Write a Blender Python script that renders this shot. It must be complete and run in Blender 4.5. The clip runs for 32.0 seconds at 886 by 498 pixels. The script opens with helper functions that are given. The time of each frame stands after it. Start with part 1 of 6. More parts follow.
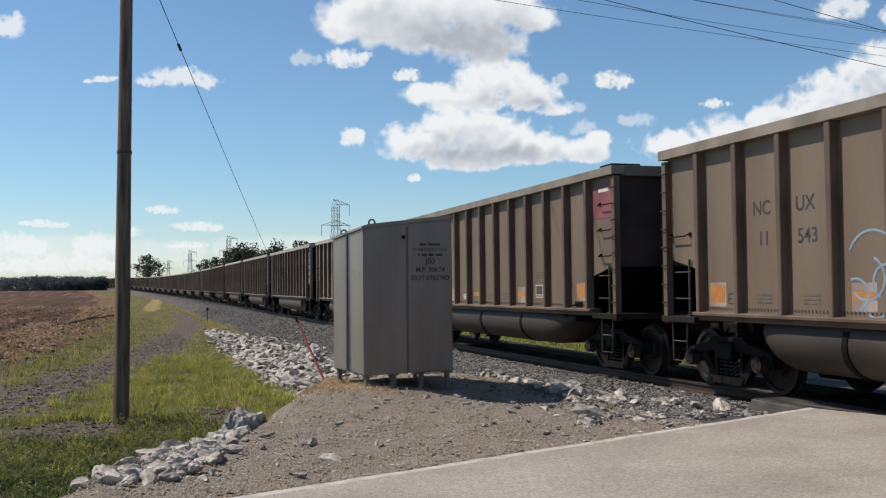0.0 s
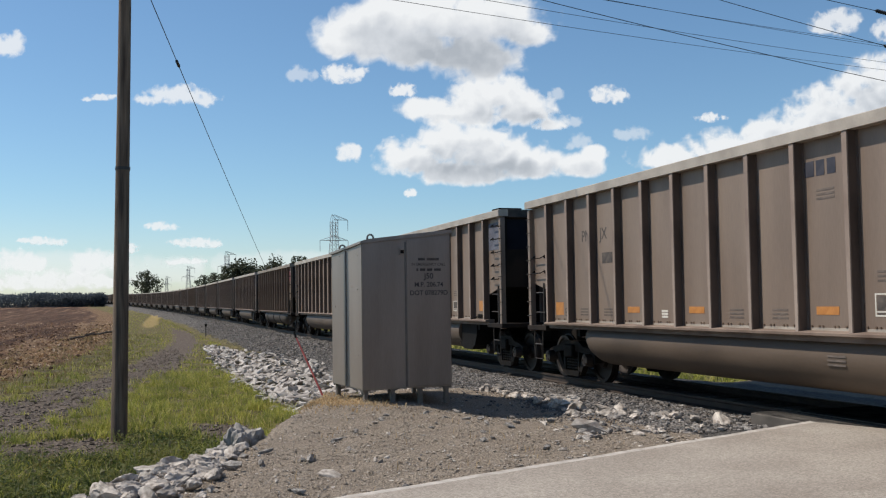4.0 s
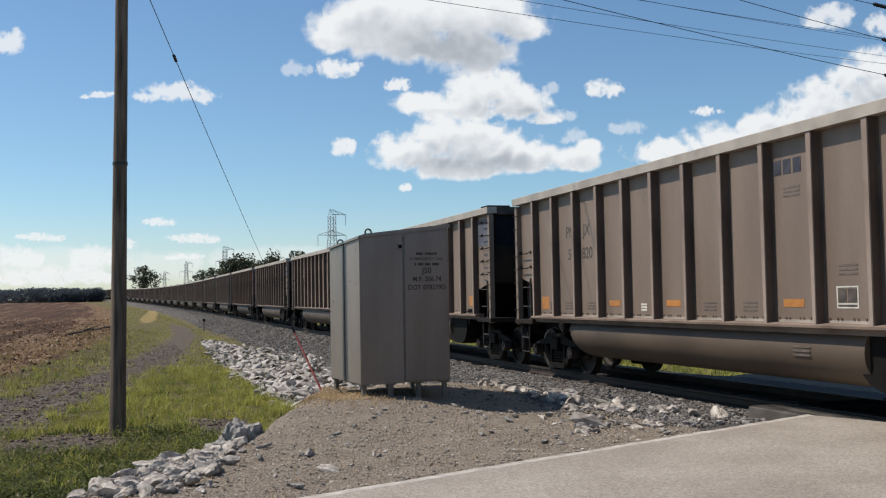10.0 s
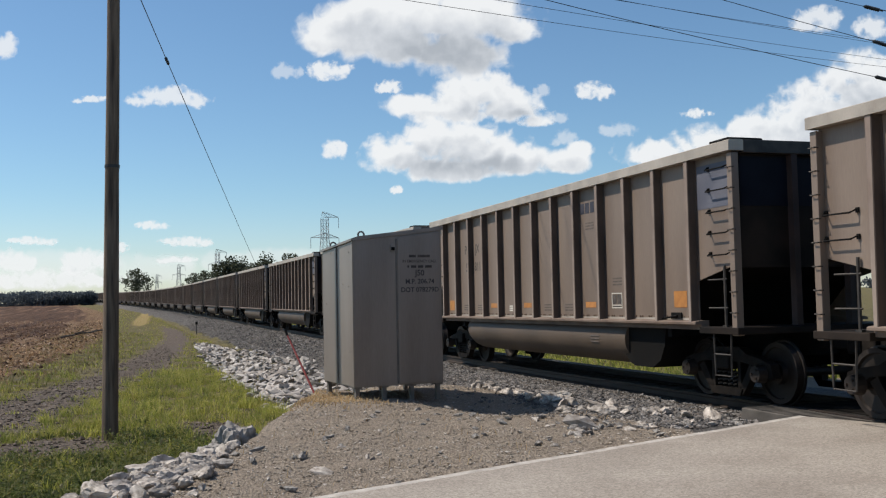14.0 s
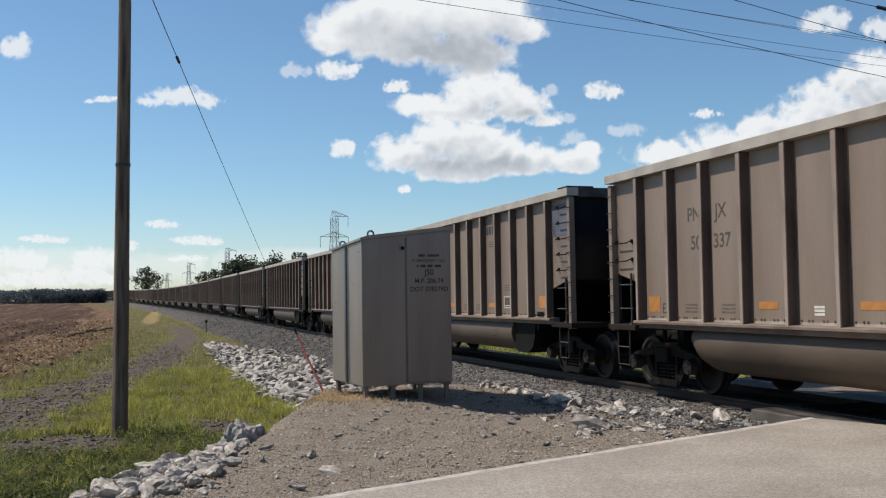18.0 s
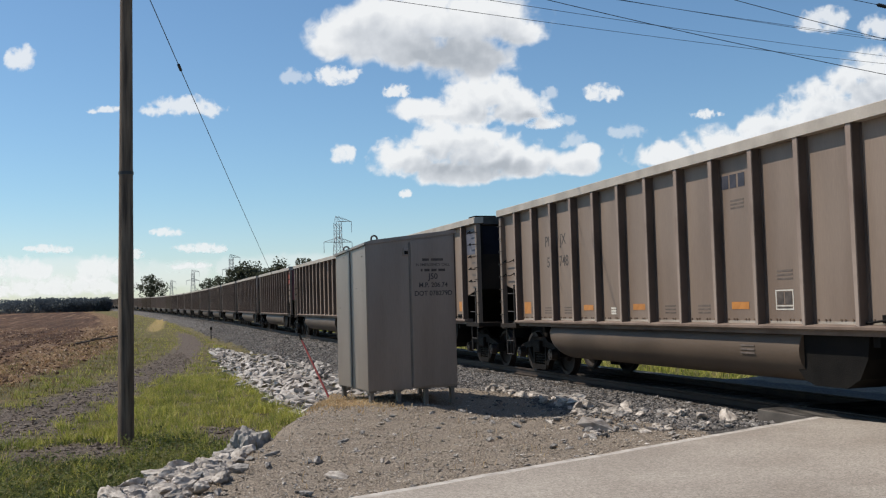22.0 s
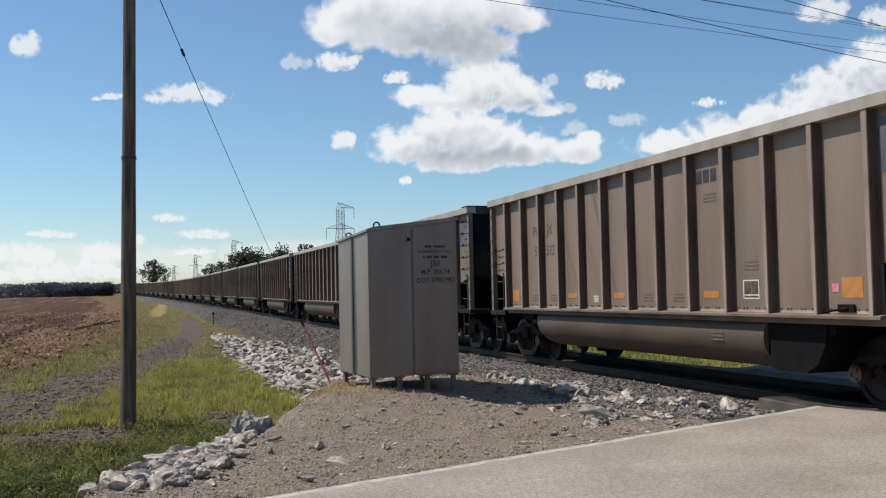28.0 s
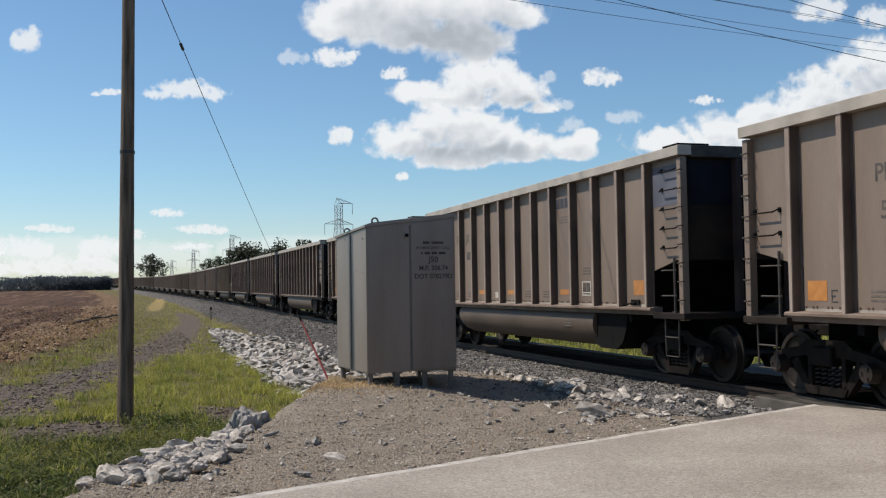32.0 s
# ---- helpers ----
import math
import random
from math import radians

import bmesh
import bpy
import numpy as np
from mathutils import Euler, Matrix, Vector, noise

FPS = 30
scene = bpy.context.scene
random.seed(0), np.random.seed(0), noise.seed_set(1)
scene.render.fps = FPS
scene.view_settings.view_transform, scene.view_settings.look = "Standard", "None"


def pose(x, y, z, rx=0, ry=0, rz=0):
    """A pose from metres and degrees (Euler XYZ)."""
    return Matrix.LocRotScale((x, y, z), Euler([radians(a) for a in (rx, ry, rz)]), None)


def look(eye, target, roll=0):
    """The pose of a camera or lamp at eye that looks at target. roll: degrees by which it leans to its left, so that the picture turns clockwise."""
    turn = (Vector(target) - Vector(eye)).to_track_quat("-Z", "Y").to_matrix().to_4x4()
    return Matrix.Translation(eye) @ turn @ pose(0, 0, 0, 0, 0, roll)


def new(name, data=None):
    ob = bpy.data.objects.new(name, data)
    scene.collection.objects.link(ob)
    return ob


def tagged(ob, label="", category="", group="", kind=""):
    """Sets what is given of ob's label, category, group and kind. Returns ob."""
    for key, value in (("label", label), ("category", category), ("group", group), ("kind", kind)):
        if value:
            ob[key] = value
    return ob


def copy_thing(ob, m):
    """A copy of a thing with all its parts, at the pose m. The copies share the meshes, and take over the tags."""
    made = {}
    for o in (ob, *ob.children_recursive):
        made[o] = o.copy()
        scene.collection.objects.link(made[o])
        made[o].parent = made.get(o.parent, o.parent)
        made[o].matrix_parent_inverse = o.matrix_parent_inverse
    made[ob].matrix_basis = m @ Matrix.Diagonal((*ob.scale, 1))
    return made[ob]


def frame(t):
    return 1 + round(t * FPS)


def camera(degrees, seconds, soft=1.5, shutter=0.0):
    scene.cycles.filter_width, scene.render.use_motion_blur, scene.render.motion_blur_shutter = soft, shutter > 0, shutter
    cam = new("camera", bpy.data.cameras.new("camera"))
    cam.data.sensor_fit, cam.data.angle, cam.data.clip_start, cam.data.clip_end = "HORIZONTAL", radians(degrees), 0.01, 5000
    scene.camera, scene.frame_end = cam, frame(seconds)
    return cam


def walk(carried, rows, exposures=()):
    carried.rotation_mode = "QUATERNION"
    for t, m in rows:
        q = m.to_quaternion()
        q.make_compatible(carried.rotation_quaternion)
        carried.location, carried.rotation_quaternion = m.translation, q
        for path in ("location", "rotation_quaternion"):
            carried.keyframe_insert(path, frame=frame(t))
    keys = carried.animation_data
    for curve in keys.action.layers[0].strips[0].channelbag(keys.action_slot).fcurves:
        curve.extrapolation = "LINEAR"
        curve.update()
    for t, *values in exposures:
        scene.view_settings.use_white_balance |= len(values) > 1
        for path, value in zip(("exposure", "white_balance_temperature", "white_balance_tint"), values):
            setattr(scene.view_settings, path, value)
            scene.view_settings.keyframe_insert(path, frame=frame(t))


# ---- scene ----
# ---- camera: it stands beside the road on one spot and sways a little ----
EYE = (-9.9, 0.0, 1.67)
cam = camera(48.26, 32.0, soft=1.2, shutter=0.0)
SWAY = [  # seconds, yaw, pitch, roll
    (0, -17.40, 2.08, 0.62), (0.5, -17.36, 1.98, 0.44), (1, -17.30, 2.03, 0.46),
    (1.5, -17.49, 2.33, 0.56), (2, -17.36, 2.49, 0.98), (2.5, -17.20, 2.77, 1.20),
    (3, -17.27, 3.08, 0.96), (3.5, -17.43, 2.94, 0.82), (5.5, -17.60, 2.91, 1.16),
    (6, -17.49, 2.90, 1.30), (6.5, -17.38, 2.61, 1.29), (7, -17.73, 2.66, 1.12),
    (7.5, -17.68, 2.65, 1.30), (8, -17.85, 2.58, 1.06), (8.5, -17.70, 2.36, 1.14),
    (9, -17.65, 2.41, 1.17), (9.5, -17.63, 2.60, 1.30), (10, -17.59, 2.61, 1.01),
    (10.5, -17.63, 2.83, 1.05), (11, -17.92, 2.84, 1.38), (11.5, -17.76, 3.04, 1.28),
    (12, -17.95, 2.91, 1.31), (12.5, -18.02, 2.86, 1.13), (13, -17.94, 2.76, 1.18),
    (13.5, -18.01, 2.76, 1.17), (15.5, -17.89, 2.63, 1.06), (16, -17.71, 2.85, 1.65),
    (16.5, -17.65, 2.75, 1.74), (17, -17.59, 2.71, 1.31), (17.5, -17.46, 2.78, 1.05),
    (18, -17.46, 2.72, 0.87), (18.5, -17.68, 2.66, 1.00), (19, -17.64, 2.67, 1.16),
    (19.5, -17.59, 2.77, 1.18), (20, -17.67, 2.98, 0.90), (20.5, -17.59, 2.57, 1.06),
    (21, -17.51, 2.61, 0.95), (21.5, -17.32, 2.75, 1.29), (22, -17.21, 2.95, 1.62),
    (22.5, -17.12, 3.18, 1.15), (23, -17.17, 3.05, 1.35), (23.5, -16.98, 2.69, 1.12),
    (24, -16.95, 2.47, 1.06), (24.5, -16.90, 2.31, 1.45), (25, -16.91, 2.54, 1.28),
    (25.5, -16.49, 2.95, 1.89), (27.5, -17.14, 2.84, 1.38), (28, -17.09, 2.20, 1.24),
    (28.5, -17.10, 2.17, 1.16), (29, -17.02, 2.13, 1.20), (29.5, -16.89, 2.21, 1.29),
    (30, -16.98, 2.33, 1.17), (30.5, -17.27, 2.20, 1.21), (31, -17.26, 2.14, 1.38),
    (31.5, -17.48, 2.12, 0.99), (32, -17.21, 1.98, 0.88),
]
walk(cam, [(t, pose(*EYE, 90 + p, r, w)) for t, w, p, r in SWAY])

# ---- daylight ----
SUN_WAY = Vector((-0.50, 0.31, 0.80)).normalized()      # towards the sun
sun_elev = math.asin(SUN_WAY.z)
sun_turn = math.atan2(SUN_WAY.x, SUN_WAY.y)
world = bpy.data.worlds.new("sky")
scene.world = world
world.use_nodes = True
wn = world.node_tree
wn.nodes.clear()
w_out = wn.nodes.new("ShaderNodeOutputWorld")
w_bg = wn.nodes.new("ShaderNodeBackground")
w_sky = wn.nodes.new("ShaderNodeTexSky")
w_sky.sky_type = "NISHITA"
w_sky.sun_disc = False
w_sky.sun_elevation = sun_elev
w_sky.sun_rotation = sun_turn
w_sky.altitude = 600
w_sky.air_density = 1.0
w_sky.dust_density = 0.5
w_sky.ozone_density = 0.3
w_bg.inputs["Strength"].default_value = 0.108
w_tint = wn.nodes.new("ShaderNodeMix")                 # a hazy late-summer sky, a shade towards cyan
w_tint.data_type, w_tint.blend_type = "RGBA", "MULTIPLY"
w_tint.inputs[0].default_value = 1.0
w_co = wn.nodes.new("ShaderNodeTexCoord")               # less so towards the milky horizon
w_xyz = wn.nodes.new("ShaderNodeSeparateXYZ")
w_lift = wn.nodes.new("ShaderNodeMapRange")
w_lift.interpolation_type = "SMOOTHSTEP"
w_lift.inputs["From Min"].default_value, w_lift.inputs["From Max"].default_value = 0.0, 0.12
w_hue = wn.nodes.new("ShaderNodeMix")
w_hue.data_type = "RGBA"
w_hue.inputs[6].default_value, w_hue.inputs[7].default_value = (0.86, 0.955, 1.09, 1), (0.745, 0.955, 1.08, 1)
wn.links.new(w_co.outputs["Generated"], w_xyz.inputs["Vector"])
wn.links.new(w_xyz.outputs["Z"], w_lift.inputs["Value"])
wn.links.new(w_lift.outputs["Result"], w_hue.inputs[0])
wn.links.new(w_hue.outputs[2], w_tint.inputs[7])
wn.links.new(w_sky.outputs["Color"], w_tint.inputs[6])
wn.links.new(w_tint.outputs[2], w_bg.inputs["Color"])
wn.links.new(w_bg.outputs["Background"], w_out.inputs["Surface"])
sun = new("sun", bpy.data.lights.new("sun", "SUN"))
sun.data.energy = 4.9
sun.data.angle = radians(0.53)
sun.data.color = (1.0, 0.91, 0.80)
sun.matrix_world = look((0, 0, 80), Vector((0, 0, 80)) - SUN_WAY)
scene.view_settings.exposure = 0.0

# ---- materials ----
def material(name, a, b, rough=0.7, metal=0.0, scale=4.0, fine=60.0, bump=0.3, spread=0.08, stretch=(1, 1, 1), detail=5.0, low=0.35, high=0.65):
    """Two colours mixed by a coarse noise, grain from a fine one, a little change from object to object."""
    m = bpy.data.materials.new(name)
    m.use_nodes = True
    n, l = m.node_tree.nodes, m.node_tree.links
    bsdf = n["Principled BSDF"]
    co = n.new("ShaderNodeTexCoord")
    mp = n.new("ShaderNodeMapping")
    mp.inputs["Scale"].default_value = stretch
    l.new(co.outputs["Object"], mp.inputs["Vector"])
    n1 = n.new("ShaderNodeTexNoise")
    n1.inputs["Scale"].default_value, n1.inputs["Detail"].default_value = scale, detail
    n2 = n.new("ShaderNodeTexNoise")
    n2.inputs["Scale"].default_value, n2.inputs["Detail"].default_value = fine, 3.0
    l.new(mp.outputs["Vector"], n1.inputs["Vector"])
    l.new(mp.outputs["Vector"], n2.inputs["Vector"])
    r1 = n.new("ShaderNodeValToRGB")
    r1.color_ramp.elements[0].position, r1.color_ramp.elements[1].position = low, high
    r1.color_ramp.elements[0].color, r1.color_ramp.elements[1].color = (*a, 1), (*b, 1)
    l.new(n1.outputs["Fac"], r1.inputs["Fac"])
    info = n.new("ShaderNodeObjectInfo")
    m1 = n.new("ShaderNodeMath")
    m1.operation = "MULTIPLY_ADD"
    l.new(info.outputs["Random"], m1.inputs[0])
    m1.inputs[1].default_value, m1.inputs[2].default_value = 2 * spread, 1 - spread - 0.12
    m2 = n.new("ShaderNodeMath")
    m2.operation = "MULTIPLY_ADD"
    l.new(n2.outputs["Fac"], m2.inputs[0])
    m2.inputs[1].default_value = 0.24
    l.new(m1.outputs[0], m2.inputs[2])
    hsv = n.new("ShaderNodeHueSaturation")
    l.new(r1.outputs["Color"], hsv.inputs["Color"])
    l.new(m2.outputs[0], hsv.inputs["Value"])
    l.new(hsv.outputs["Color"], bsdf.inputs["Base Color"])
    rr = n.new("ShaderNodeMapRange")
    rr.inputs["To Min"].default_value, rr.inputs["To Max"].default_value = max(0.05, rough - 0.12), min(1.0, rough + 0.12)
    l.new(n1.outputs["Fac"], rr.inputs["Value"])
    l.new(rr.outputs["Result"], bsdf.inputs["Roughness"])
    bsdf.inputs["Metallic"].default_value = metal
    if bump:
        bp = n.new("ShaderNodeBump")
        bp.inputs["Strength"].default_value, bp.inputs["Distance"].default_value = bump, 0.02
        l.new(n2.outputs["Fac"], bp.inputs["Height"])
        l.new(bp.outputs["Normal"], bsdf.inputs["Normal"])
    return m


ALU = material("weathered_aluminium", (0.192, 0.141, 0.107), (0.252, 0.193, 0.150), 0.52, 0.18, 1.1, 30, 0.05, 0.05, (1, 1.4, 0.25))
TAN = material("tan_car_paint", (0.140, 0.101, 0.067), (0.185, 0.138, 0.095), 0.55, 0.05, 1.1, 30, 0.05, 0.05, (1, 1.4, 0.25))
CHORD = material("pale_chord_metal", (0.35, 0.30, 0.245), (0.46, 0.405, 0.34), 0.5, 0.2, 2.0, 40, 0.05, 0.04)
TANCHORD = material("tan_chord_paint", (0.19, 0.15, 0.11), (0.28, 0.23, 0.175), 0.5, 0.1, 2.0, 40, 0.05, 0.04)
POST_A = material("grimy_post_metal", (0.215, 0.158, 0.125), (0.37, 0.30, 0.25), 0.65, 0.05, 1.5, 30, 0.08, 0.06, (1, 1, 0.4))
SILL = material("dusty_sill_paint", (0.118, 0.080, 0.058), (0.19, 0.14, 0.108), 0.7, 0.0, 2.0, 30, 0.08, 0.06)
# darker than the post faces: the flanks' shade is put into this colour
WEB = material("shaded_post_web", (0.06, 0.040, 0.030), (0.118, 0.084, 0.064), 0.7, 0.0, 1.5, 30, 0.08, 0.06, (1, 1, 0.4))
POST_B = material("rusty_post_paint", (0.085, 0.052, 0.034), (0.15, 0.105, 0.072), 0.7, 0.0, 1.5, 30, 0.08, 0.06, (1, 1, 0.4))
DALU = material("dingy_aluminium", (0.115, 0.09, 0.068), (0.16, 0.128, 0.10), 0.6, 0.1, 1.1, 30, 0.05, 0.05, (1, 1.4, 0.25))
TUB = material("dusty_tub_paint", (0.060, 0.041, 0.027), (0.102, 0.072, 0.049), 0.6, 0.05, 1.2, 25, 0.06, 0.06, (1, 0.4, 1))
# underframe and trucks: the shade below the cars is put into these near-blacks
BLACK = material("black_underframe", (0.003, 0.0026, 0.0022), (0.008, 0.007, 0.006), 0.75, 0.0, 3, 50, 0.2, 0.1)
TRUCK = material("grimy_shaded_steel", (0.005, 0.004, 0.0034), (0.017, 0.013, 0.010), 0.7, 0.1, 5, 60, 0.25, 0.1)
WHEEL = material("worn_wheel_steel", (0.012, 0.009, 0.007), (0.034, 0.025, 0.02), 0.55, 0.35, 4, 60, 0.1, 0.1)
STEEL = material("greasy_spring_steel", (0.02, 0.018, 0.016), (0.05, 0.045, 0.04), 0.5, 0.8, 6, 80, 0.05)
BLUE = material("faded_blue_panel", (0.080, 0.083, 0.108), (0.118, 0.121, 0.148), 0.6, 0.0, 1.5, 30, 0.05)
# navy paint taken almost to black: the car end's shade is in the colour
NAVY = material("shaded_navy_paint", (0.004, 0.005, 0.010), (0.010, 0.012, 0.020), 0.6, 0.0, 1.5, 30, 0.05)
RED = material("faded_red_panel", (0.16, 0.042, 0.050), (0.23, 0.078, 0.082), 0.6, 0.0, 1.5, 30, 0.05)
ENDB = material("brown_end_paint", (0.020, 0.011, 0.009), (0.050, 0.028, 0.022), 0.7, 0.0, 1.5, 30, 0.05)
ORANGE = material("orange_reflector", (0.4, 0.165, 0.045), (0.5, 0.22, 0.06), 0.4, 0.0, 8, 60, 0.02)
DECAL = material("pale_decal", (0.55, 0.52, 0.45), (0.65, 0.62, 0.55), 0.6, 0.0, 8, 60, 0.02)
INK = material("black_stencil_paint", (0.025, 0.025, 0.028), (0.06, 0.055, 0.055), 0.7, 0.0, 9, 60, 0.02)
GREYINK = material("worn_stencil_paint", (0.042, 0.036, 0.033), (0.105, 0.086, 0.072), 0.7, 0.0, 9, 60, 0.02)
FAINT = material("faint_stencil_paint", (0.095, 0.075, 0.062), (0.15, 0.12, 0.10), 0.7, 0.0, 9, 60, 0.02)
BLUEINK = material("blue_spray_paint", (0.18, 0.26, 0.34), (0.26, 0.34, 0.42), 0.6, 0.0, 6, 60, 0.0)
CASE = material("grey_case_aluminium", (0.230, 0.195, 0.170), (0.295, 0.254, 0.222), 0.40, 0.35, 2.2, 45, 0.04, 0.03, (1, 1, 0.12))
SEAM = material("case_seam_metal", (0.13, 0.118, 0.105), (0.2, 0.182, 0.165), 0.5, 0.4, 3, 60, 0.05)
POLE = material("weathered_pole_wood", (0.065, 0.044, 0.031), (0.205, 0.15, 0.105), 0.9, 0.0, 3.0, 40, 0.5, 0.05, (6, 6, 0.35))
WIRE = material("dull_wire", (0.03, 0.03, 0.032), (0.06, 0.06, 0.06), 0.6, 0.3, 4, 60, 0.0)
GALV = material("galvanised_steel", (0.26, 0.27, 0.29), (0.34, 0.35, 0.37), 0.6, 0.4, 1, 20, 0.05)
ROCK = material("white_limestone", (0.25, 0.215, 0.18), (0.56, 0.505, 0.445), 0.9, 0.0, 3.0, 14, 0.55, 0.16)
ROCKB = material("grey_limestone", (0.15, 0.137, 0.122), (0.40, 0.37, 0.335), 0.9, 0.0, 4.5, 16, 0.8, 0.12)
CONCRETE = material("grey_panel_concrete", (0.06, 0.052, 0.044), (0.125, 0.11, 0.094), 0.9, 0.0, 3, 60, 0.3)
TIMBER = material("creosoted_timber", (0.03, 0.022, 0.016), (0.085, 0.064, 0.048), 0.9, 0.0, 3, 40, 0.5, 0.1, (0.4, 4, 4))
RUBBER = material("black_panel_rubber", (0.012, 0.011, 0.010), (0.03, 0.028, 0.026), 0.9, 0.0, 3, 60, 0.3)
PINK = material("pink_sticker", (0.5, 0.14, 0.18), (0.6, 0.22, 0.26), 0.5, 0.0, 8, 60, 0.02)
RUSTROD = material("red_rod_paint", (0.30, 0.05, 0.045), (0.40, 0.09, 0.075), 0.6, 0.0, 6, 60, 0.1)
BARK = material("tree_bark", (0.05, 0.038, 0.028), (0.10, 0.08, 0.06), 0.9, 0.0, 3, 30, 0.4)
BRIGHTRED = material("bright_red_panel", (0.40, 0.07, 0.05), (0.50, 0.12, 0.09), 0.55, 0.0, 1.5, 30, 0.05)
BADGE = material("faded_badge_paint", (0.022, 0.023, 0.035), (0.05, 0.05, 0.065), 0.6, 0.0, 6, 60, 0.0)
LADDER = material("dull_ladder_steel", (0.030, 0.025, 0.021), (0.066, 0.056, 0.047), 0.6, 0.2, 6, 60, 0.05)
# end faces turned from the sun: their shade is painted in
ENDA = material("shaded_end_metal", (0.010, 0.008, 0.007), (0.032, 0.023, 0.017), 0.7, 0.0, 1.5, 30, 0.05)
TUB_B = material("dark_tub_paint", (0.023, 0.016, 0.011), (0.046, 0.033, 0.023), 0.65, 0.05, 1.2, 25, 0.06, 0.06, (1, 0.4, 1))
RUBBER.node_tree.nodes["Principled BSDF"].inputs["Specular IOR Level"].default_value = 0.0
for dim in (BLACK, TRUCK, ENDA, NAVY):                # shine cut too, so the painted shade stays dark
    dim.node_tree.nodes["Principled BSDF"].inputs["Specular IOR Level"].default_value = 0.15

# ---- mesh helpers ----
import functools


def add_box(bm, x0, x1, y0, y1, z0, z1, bevel=0.0):
    vs = [bm.verts.new((x, y, z)) for x in (x0, x1) for y in (y0, y1) for z in (z0, z1)]
    for q in ((0, 1, 3, 2), (4, 6, 7, 5), (0, 4, 5, 1), (2, 3, 7, 6), (0, 2, 6, 4), (1, 5, 7, 3)):
        bm.faces.new([vs[i] for i in q])
    if bevel:
        es = {e for v in vs for e in v.link_edges}
        bmesh.ops.bevel(bm, geom=list(es), offset=bevel, segments=2, affect="EDGES", profile=0.5)
    return bm


def add_rod(bm, a, b, r, sides=8, r2=None):
    """A round bar from a to b."""
    a, b = Vector(a), Vector(b)
    q = (b - a).to_track_quat("Z", "Y")
    rings = []
    for p, rad in ((a, r), (b, r if r2 is None else r2)):
        rings.append([bm.verts.new(p + q @ Vector((rad * math.cos(2 * math.pi * i / sides), rad * math.sin(2 * math.pi * i / sides), 0))) for i in range(sides)])
    for i in range(sides):
        bm.faces.new((rings[0][i], rings[0][(i + 1) % sides], rings[1][(i + 1) % sides], rings[1][i]))
    bm.faces.new(rings[0][::-1])
    bm.faces.new(rings[1])
    return bm


def add_path(bm, points, r, sides=6):
    """One bent bar along the points."""
    pts = [Vector(p) for p in points]
    rings = []
    for i, p in enumerate(pts):
        way = (pts[min(i + 1, len(pts) - 1)] - pts[max(i - 1, 0)]).normalized()
        q = way.to_track_quat("Z", "Y")
        rings.append([bm.verts.new(p + q @ Vector((r * math.cos(6.2832 * k / sides), r * math.sin(6.2832 * k / sides), 0))) for k in range(sides)])
    for a, b in zip(rings, rings[1:]):
        s = min(range(sides), key=lambda k: (a[0].co - b[k].co).length)
        for k in range(sides):
            bm.faces.new((a[k], a[(k + 1) % sides], b[(k + 1 + s) % sides], b[(k + s) % sides]))
    bm.faces.new(rings[0][::-1]), bm.faces.new(rings[-1])
    return bm


def add_prism(bm, outline, axis, lo, hi):
    """A closed outline (two coordinates a point) drawn out along x, y or z."""
    def at(p, w):
        return {"x": (w, p[0], p[1]), "y": (p[0], w, p[1]), "z": (p[0], p[1], w)}[axis]
    A = [bm.verts.new(at(p, lo)) for p in outline]
    B = [bm.verts.new(at(p, hi)) for p in outline]
    n = len(outline)
    fs = [bm.faces.new((A[i], A[(i + 1) % n], B[(i + 1) % n], B[i])) for i in range(n)]
    fs += [bm.faces.new(A[::-1]), bm.faces.new(B)]
    return fs


def to_mesh(name, bm, mat, smooth=False):
    bmesh.ops.recalc_face_normals(bm, faces=bm.faces[:])
    me = bpy.data.meshes.new(name)
    bm.to_mesh(me)
    bm.free()
    me.materials.append(mat)
    if smooth:
        me.shade_smooth()
        me.set_sharp_from_angle(angle=radians(35))
    return me


def part(name, bm, mat, parent=None, label="", smooth=False):
    ob = new(name, bm if isinstance(bm, bpy.types.Mesh) else to_mesh(name, bm, mat, smooth))
    if parent:
        ob.parent = parent
    if label:
        ob["label"] = label
    return ob


def thing(name, label, category, m=None, group="", kind=""):
    ob = new(name)
    ob.empty_display_size = 0.2
    if m is not None:
        ob.matrix_basis = m
    return tagged(ob, label, category, group, kind)


def B():
    return bmesh.new()


@functools.lru_cache(None)
def words(text, size, bold=0.0):
    """A flat mesh of letters in the built-in font, centred."""
    cu = bpy.data.curves.new("letters", "FONT")
    cu.body, cu.size, cu.align_x, cu.align_y, cu.offset = text, size, "CENTER", "CENTER", 0.014 * size + bold
    cu.extrude = 0.001
    ob = bpy.data.objects.new("letters", cu)
    scene.collection.objects.link(ob)
    me = bpy.data.meshes.new_from_object(ob.evaluated_get(bpy.context.evaluated_depsgraph_get()))
    bpy.data.objects.remove(ob)
    return me


# letters first, while the scene is small
for text, size in [(t, 0.305) for t in ("PN", "JX", "50", "621", "946", "608", "045", "532", "036", "317", "740", "950", "337", "311", "748", "108", "816", "820", "811", "M", "RX")] + [(t, 0.28) for t in ("NC", "UX", "11", "543", "12", "210", "10", "237")] + [("J50", 0.142), ("M.P. 206.74", 0.118), ("DOT 078279D", 0.118), ("IN EMERGENCY CALL", 0.068)]:
    words(text, size)


def hashed(x, y, s=0.0):
    return noise.noise(Vector((x, y, s)))


# ---- the lie of the land ----
def smooth01(t):
    t = np.clip(t, 0.0, 1.0)
    return t * t * (3 - 2 * t)


